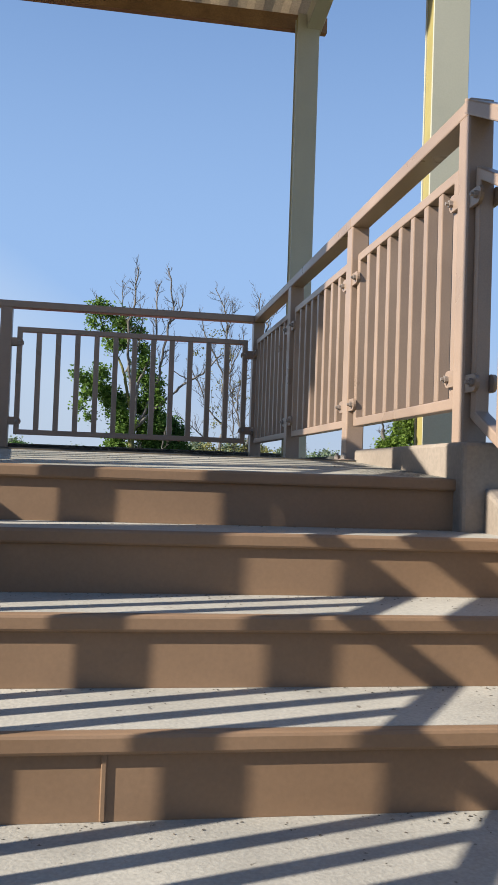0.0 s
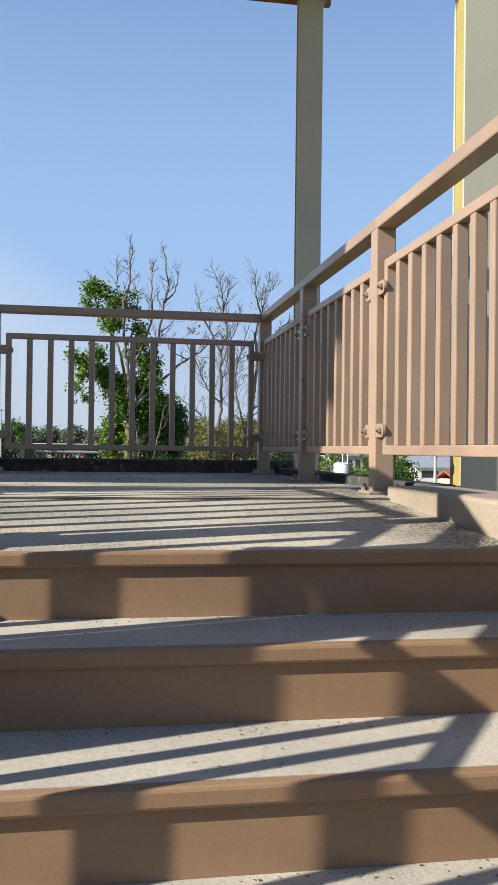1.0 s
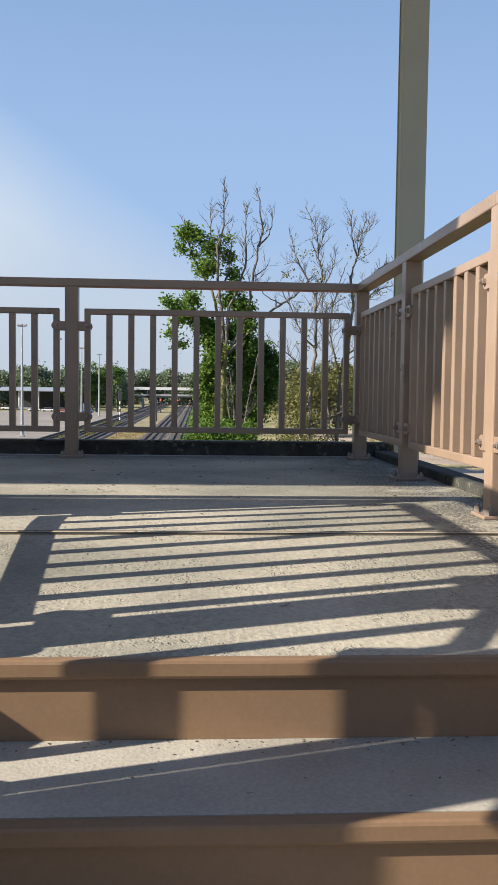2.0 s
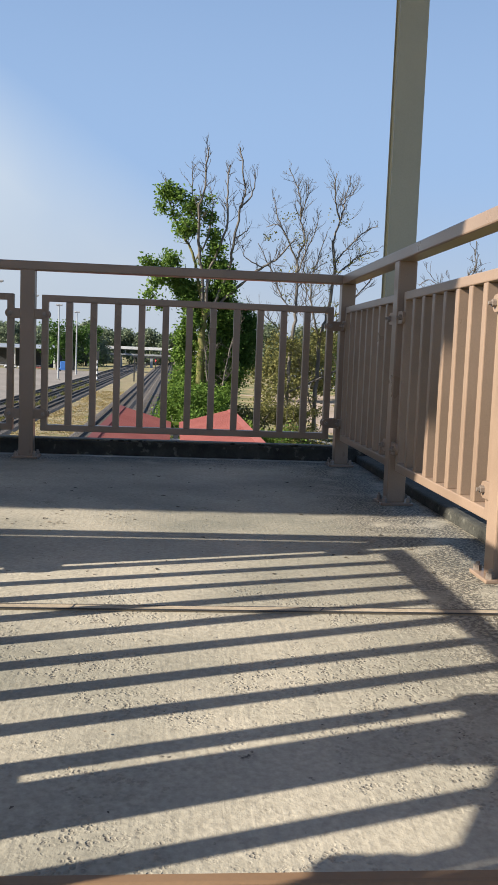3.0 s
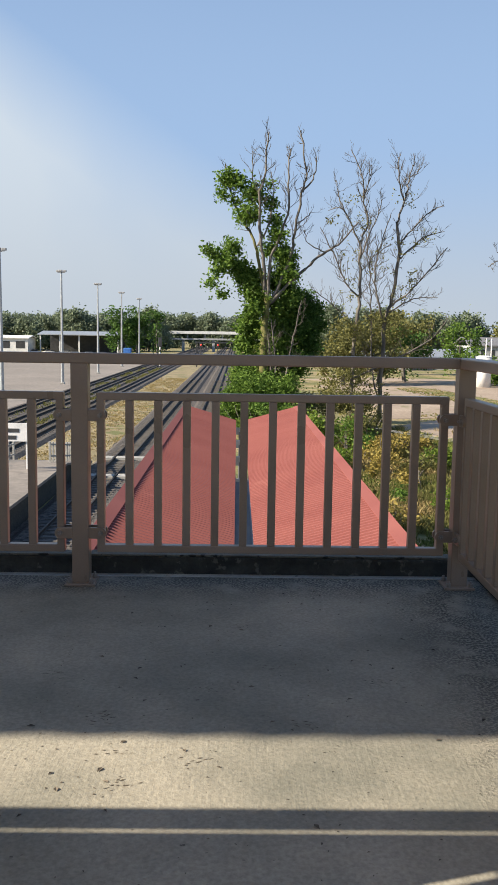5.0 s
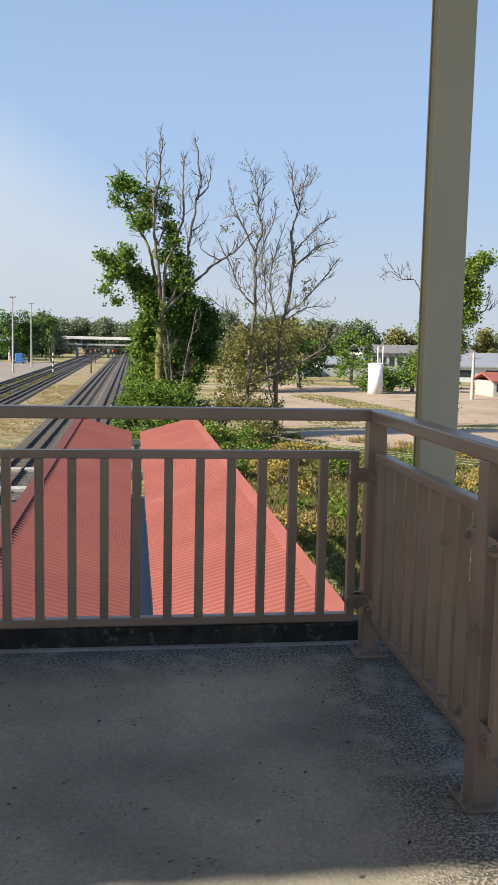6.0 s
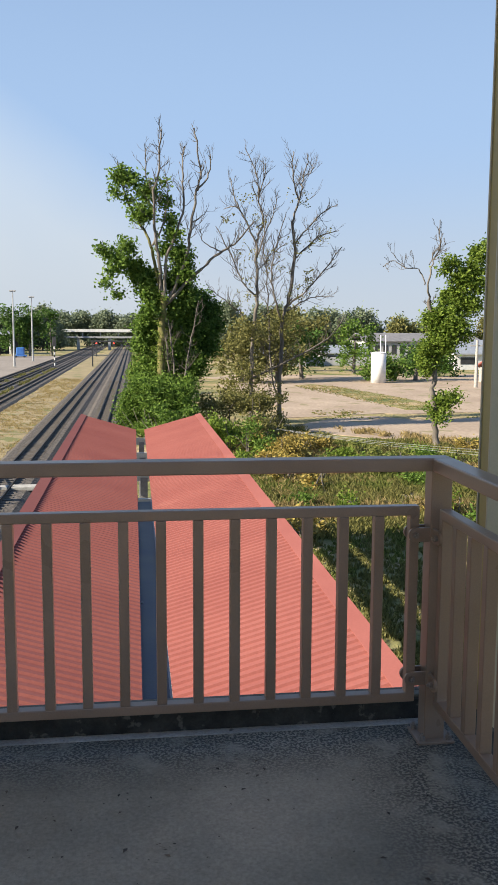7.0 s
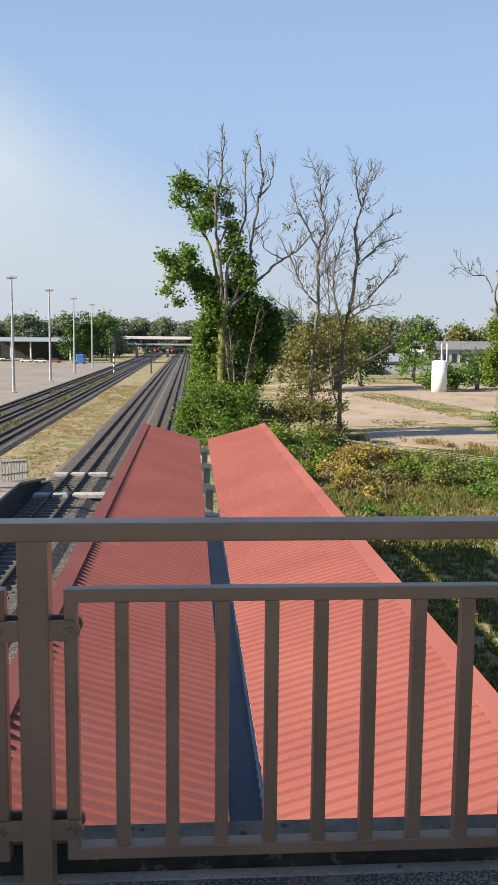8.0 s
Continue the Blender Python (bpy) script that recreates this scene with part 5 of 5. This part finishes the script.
def signal(x, y, top, striped, lit):
    ob = thing("railway_signal", (x, y, GROUND), "red light railway signal on a post" if lit else "railway signal on a red and white banded post", "railway signal", "railway signals")
    n_band = 8
    for i in range(n_band):
        z0, z1 = GROUND + (top - GROUND) * i / n_band, GROUND + (top - GROUND) * (i + 1) / n_band
        part("post_band", rod(B(), (x, y, z0), (x, y, z1), 0.16), (M_WHITE if i % 2 else M_DARK) if striped else M_DARK, ob)
    bm = B()
    box(bm, x - 0.45, x + 0.45, y - 0.15, y + 0.15, top, top + 2.2, 0.05)
    part("head", bm, M_DARK, ob)
    if lit:
        bm = B()
        rod(bm, (x, y - 0.16, top + 1.2), (x, y - 0.25, top + 1.2), 0.22, sides=14)
        part("lamp", bm, M_SIGNAL, ob, "glowing red lamp")


M_SIGNAL = flat_glow("red signal lamp", (1.0, 0.05, 0.03), 2.5)
signal(-19.4, 205, -2.2, True, False)
signal(-13.7, 300, -4.0, False, True)
signal(-8.5, 330, -4.4, False, True)
ob = thing("signal_gantry", (-6.4, 216, GROUND), "black steel signal gantry over two tracks", "gantry")
for x in (-11.2, -1.8):
    bm = B()
    box(bm, x - 0.15, x + 0.15, 215.8, 216.2, GROUND, -1.3, 0.02)
    part("leg", bm, M_DARK, ob)
bm = B()
box(bm, -11.6, -1.4, 215.7, 216.3, -1.3, -0.95, 0.03)
part("beam", bm, M_DARK, ob)


def car(x, y, colour, label, turn=0.0, tall=1.0):
    ob = thing("car", (x, y, GROUND + 0.12), label, "car", "parked cars")
    z = GROUND + 0.12
    bm = B()
    box(bm, x - 2.1, x + 2.1, y - 0.85, y + 0.85, z + 0.3, z + 0.85, 0.15)
    part("body", bm, colour, ob)
    bm = B()
    box(bm, x - 1.2, x + 1.3, y - 0.75, y + 0.75, z + 0.80, z + 1.45 * tall, 0.22)
    part("cabin", bm, M_DARK if tall == 1.0 else colour, ob)
    for dx in (-1.3, 1.3):
        for dy in (-0.85, 0.7):
            part("wheel", rod(B(), (x + dx, y + dy, z + 0.32), (x + dx, y + dy + 0.15, z + 0.32), 0.32, sides=14), M_DARK, ob)


M_BLUE = surface("blue truck paint", (0.03, 0.12, 0.38), (0.05, 0.18, 0.5), 1, 20, 0.4, 0.05)
for x, y, m, lab in ((-70, 318, M_WHITE, "white car parked at the yard"), (-64, 320, M_GREY, "grey car parked at the yard"), (-57, 300, M_WHITE, "white car parked at the yard"),
                     (-52, 298, M_WHITE, "white car parked at the yard"), (-47, 296, M_RED, "red car parked at the yard"), (-76, 322, M_WHITE, "white car parked at the yard")):
    car(x, y, m, lab)
car(-37, 284, M_BLUE, "blue truck parked at the yard's edge", tall=2.2)
car(66, 133, M_RED, "red car parked at the roadside shops")
car(73, 131, M_WHITE, "white car parked at the roadside shops")

ob = thing("water_tank", (41, 145, GROUND), "white upright cylindrical water tank", "water tank")
shell = part("shell", rod(B(), (41, 145, GROUND), (41, 145, GROUND + 5.2), 1.3, 1.3, 32), M_WHITE, ob)
for face in shell.data.polygons:
    face.use_smooth = len(face.vertices) == 4
part("lid", rod(B(), (41, 145, GROUND + 5.2), (41, 145, GROUND + 5.4), 1.34, 0.9, 32), M_WHITE, ob)
for dx in (0.15, 1.05):
    part("pipe", rod(B(), (41 + dx, 144.5, GROUND + 5.2), (41 + dx, 144.5, GROUND + 8.3), 0.10), M_WHITE, ob)


def utility_pole(x, y, h):
    ob = thing("utility_pole", (x, y, GROUND), "pale concrete utility pole with a crossarm", "utility pole", "utility poles")
    part("pole", rod(B(), (x, y, GROUND), (x, y, GROUND + h), 0.30, 0.2, 10), M_PALE, ob)
    bm = B()
    box(bm, x - 1.2, x + 1.2, y - 0.08, y + 0.08, GROUND + h - 1.0, GROUND + h - 0.8, 0.02)
    part("crossarm", bm, M_PALE, ob)


utility_pole(53.5, 132, 7.6)
utility_pole(70, 150, 8.8)


def cable(label, a, b, sag, r=0.03):
    curve = bpy.data.curves.new("cable", "CURVE")
    curve.dimensions, curve.bevel_depth, curve.bevel_resolution = "3D", r, 1
    sp = curve.splines.new("POLY")
    sp.points.add(16)
    for i in range(17):
        t = i / 16
        p = Vector(a).lerp(Vector(b), t)
        sp.points[i].co = (p.x, p.y, p.z - sag * 4 * t * (1 - t), 1)
    curve.materials.append(M_GREY)
    return tagged(new("cable", curve), label, "cable", "overhead cables")


for i in range(3):
    cable("thin grey overhead cable across the scrub", (8.5 + i * 0.7, 62, -5.6 - 0.15 * i), (30, 41 - i * 1.2, -5.3 - 0.1 * i), 0.5, 0.008)

# ---------------------------------------------------------------- the other platform, its ramp and crossing
P2 = GROUND + 1.4
# pale slab on top; the set-back wall below reuses the near-black edge-beam material
for drop, low, x0, x1, mat, lab in ((0.0, 0.14, -15.4, -10.2, M_YARD, "pale concrete railway platform ending in a ramp"), (0.14, 1.5, -15.3, -10.5, M_MOSS, "near-black wall under the platform's edge")):
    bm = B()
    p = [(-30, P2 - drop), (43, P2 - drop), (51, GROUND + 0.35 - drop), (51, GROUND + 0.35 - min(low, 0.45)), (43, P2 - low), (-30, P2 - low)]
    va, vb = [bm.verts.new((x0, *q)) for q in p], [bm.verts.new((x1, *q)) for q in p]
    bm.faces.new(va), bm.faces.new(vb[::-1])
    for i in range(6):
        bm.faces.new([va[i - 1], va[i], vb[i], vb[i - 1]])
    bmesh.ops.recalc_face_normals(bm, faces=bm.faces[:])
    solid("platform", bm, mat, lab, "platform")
for y, x0, x1, w in ((45.2, -9.9, -6.0, 0.9), (52.5, -9.9, -6.6, 0.8)):
    ob = thing("crossing", ((x0 + x1) / 2, y, RAIL_Z - 0.2), "pale concrete slabs laid across the track", "track crossing")
    for a, c in ((x0, -9.06), (-8.87, -8.0), (-7.80, x1)):
        bm = B()
        box(bm, a, c, y - w / 2, y + w / 2, RAIL_Z - 0.22, RAIL_Z - 0.015, 0.02)
        part("slab", bm, M_PALE, ob)
for x, y0, y1, n_post in ((-11.2, 43.2, 50.2, 9), (-14.9, 30, 50, 16)):
    ob = thing("fence", (x, y0, P2), "pale grey picket fence along the platform ramp", "fence", "platform fences")
    ramp_z = lambda y: P2 if y < 43 else P2 + (GROUND + 0.35 - P2) * (y - 43) / 8
    for h in (0.35, 1.0):
        bm = B()
        bar_between(bm, (x, y0, ramp_z(y0) + h), (x, y1, ramp_z(y1) + h), 0.06, 0.09)
        part("rail", bm, M_PALE, ob)
    for i in range(n_post + 1):
        y = y0 + (y1 - y0) * i / n_post
        bm = B()
        box(bm, x - 0.06, x + 0.06, y - 0.06, y + 0.06, ramp_z(y) - 0.05, ramp_z(y) + 1.15, 0.01)
        part("post", bm, M_PALE, ob)
ob = thing("station_sign", (-12.7, 40.5, P2), "white station name board with two dark lines of writing", "sign")
for x in (-13.6, -11.8):
    bm = B()
    box(bm, x - 0.05, x + 0.05, 40.5, 40.6, P2, P2 + 2.4, 0.01)
    part("post", bm, M_WHITE, ob)
bm = B()
box(bm, -13.8, -11.6, 40.42, 40.49, P2 + 1.45, P2 + 2.4, 0.015)
board = part("board", bm, M_WHITE, ob)
for z, w in ((2.02, 1.1), (1.66, 0.8)):
    bm = B()
    box(bm, -12.7 - w / 2, -12.7 + w / 2, 40.405, 40.419, P2 + z - 0.1, P2 + z + 0.1)
    part("lettering", bm, M_DARK, board, "dark bars of writing")
bm = B()
box(bm, -11.35, -11.2, 39.9, 40.05, P2, P2 + 1.9, 0.02)
ob = tagged(part("marker_post", bm, M_WHITE), "white painted marker post on the platform", "post")

# ---------------------------------------------------------------- small wear: caulk line, grit and litter
bm = B()
k = 3
yk, zk = STEP_Y - TREAD * k, STEP_Z - RISE * k
bar_between(bm, (-1.078, yk + 0.0105, zk - RISE / 2 - 0.017), (-1.068, yk + 0.0105, zk - RISE / 2 - 0.017), 0.007, RISE - 0.036, 0.002)
part("caulk_line", bm, M_RISER, stairs, "raised line of old filler")
rng = random.Random(9)
verts, faces = [], []


def flake(x, y, z, s):
    a = rng.uniform(0, 6.28)
    i = len(verts)
    for q, r, h in ((0, 1.0, 0.1), (1.7, 0.5, 0.5), (3.1, 0.9, 0.15), (4.6, 0.45, 0.6)):
        verts.append((x + math.cos(a + q) * r * s, y + math.sin(a + q) * r * s, z + h * s * 0.5))
    verts.append((x, y, z + 0.001))
    faces.extend([(i, i + 1, i + 2, i + 3), (i, i + 4, i + 1), (i + 1, i + 4, i + 2), (i + 2, i + 4, i + 3), (i + 3, i + 4, i)])


for k in range(1, 7):
    yb, zt = STEP_Y - TREAD * (k - 1), STEP_Z - RISE * k
    for _ in range(170):
        flake(rng.uniform(-1.76, -0.05), yb + 0.008 - abs(rng.gauss(0, 0.035)) - (rng.random() < 0.25) * rng.uniform(0, 0.2), zt, rng.uniform(0.0015, 0.0055))
for _ in range(500):
    y = rng.uniform(-3.8, -0.1)
    flake(rng.uniform(-1.76, 0.05), y, max(STEP_Z, min(0.0, (y + 2.92) * 0.055)) + 0.0005 if y < -2.92 else 0.0005, rng.uniform(0.002, 0.006))
for _ in range(110):
    flake(rng.uniform(-1.7, 0.0), rng.uniform(-2.6, -0.1), 0.0005, rng.uniform(0.005, 0.015))
for mx, my in ((-1.48, -1.46), (-1.49, -1.51), (-0.86, -1.52), (-0.94, -1.07), (-1.05, -0.62), (-1.17, -1.27), (-1.2, -0.04), (-0.76, -0.07), (-1.4, -1.71), (-1.16, -1.77), (-1.38, -1.88), (-0.54, -1.18), (-1.71, -1.13)):                            # shallow trowel scars and pock marks in the screed
    lean = rng.uniform(-0.5, 0.5)
    for _ in range(rng.randint(9, 16)):
        px, py, ln = mx + rng.gauss(0, 0.03), my + rng.gauss(0, 0.02), rng.uniform(0.003, 0.012)
        i, w = len(verts), rng.uniform(0.0012, 0.003)
        dx, dy = math.cos(lean) * ln, math.sin(lean) * ln
        verts.extend([(px - dx, py - dy, 0.0008), (px - dy * w / ln, py + dx * w / ln, 0.0012), (px + dx, py + dy, 0.0008), (px + dy * w / ln, py - dx * w / ln, 0.0012)])
        faces.append((i, i + 1, i + 2, i + 3))
grit = new("grit", from_lists("grit", verts, faces, surface("dark grit", (0.03, 0.026, 0.022), (0.16, 0.13, 0.095), 3, 40, 0.9, 0.0, island=0.6), False))
tagged(grit, "fine dark grit and leaf crumbs on concrete", "grit", kind="stuff")
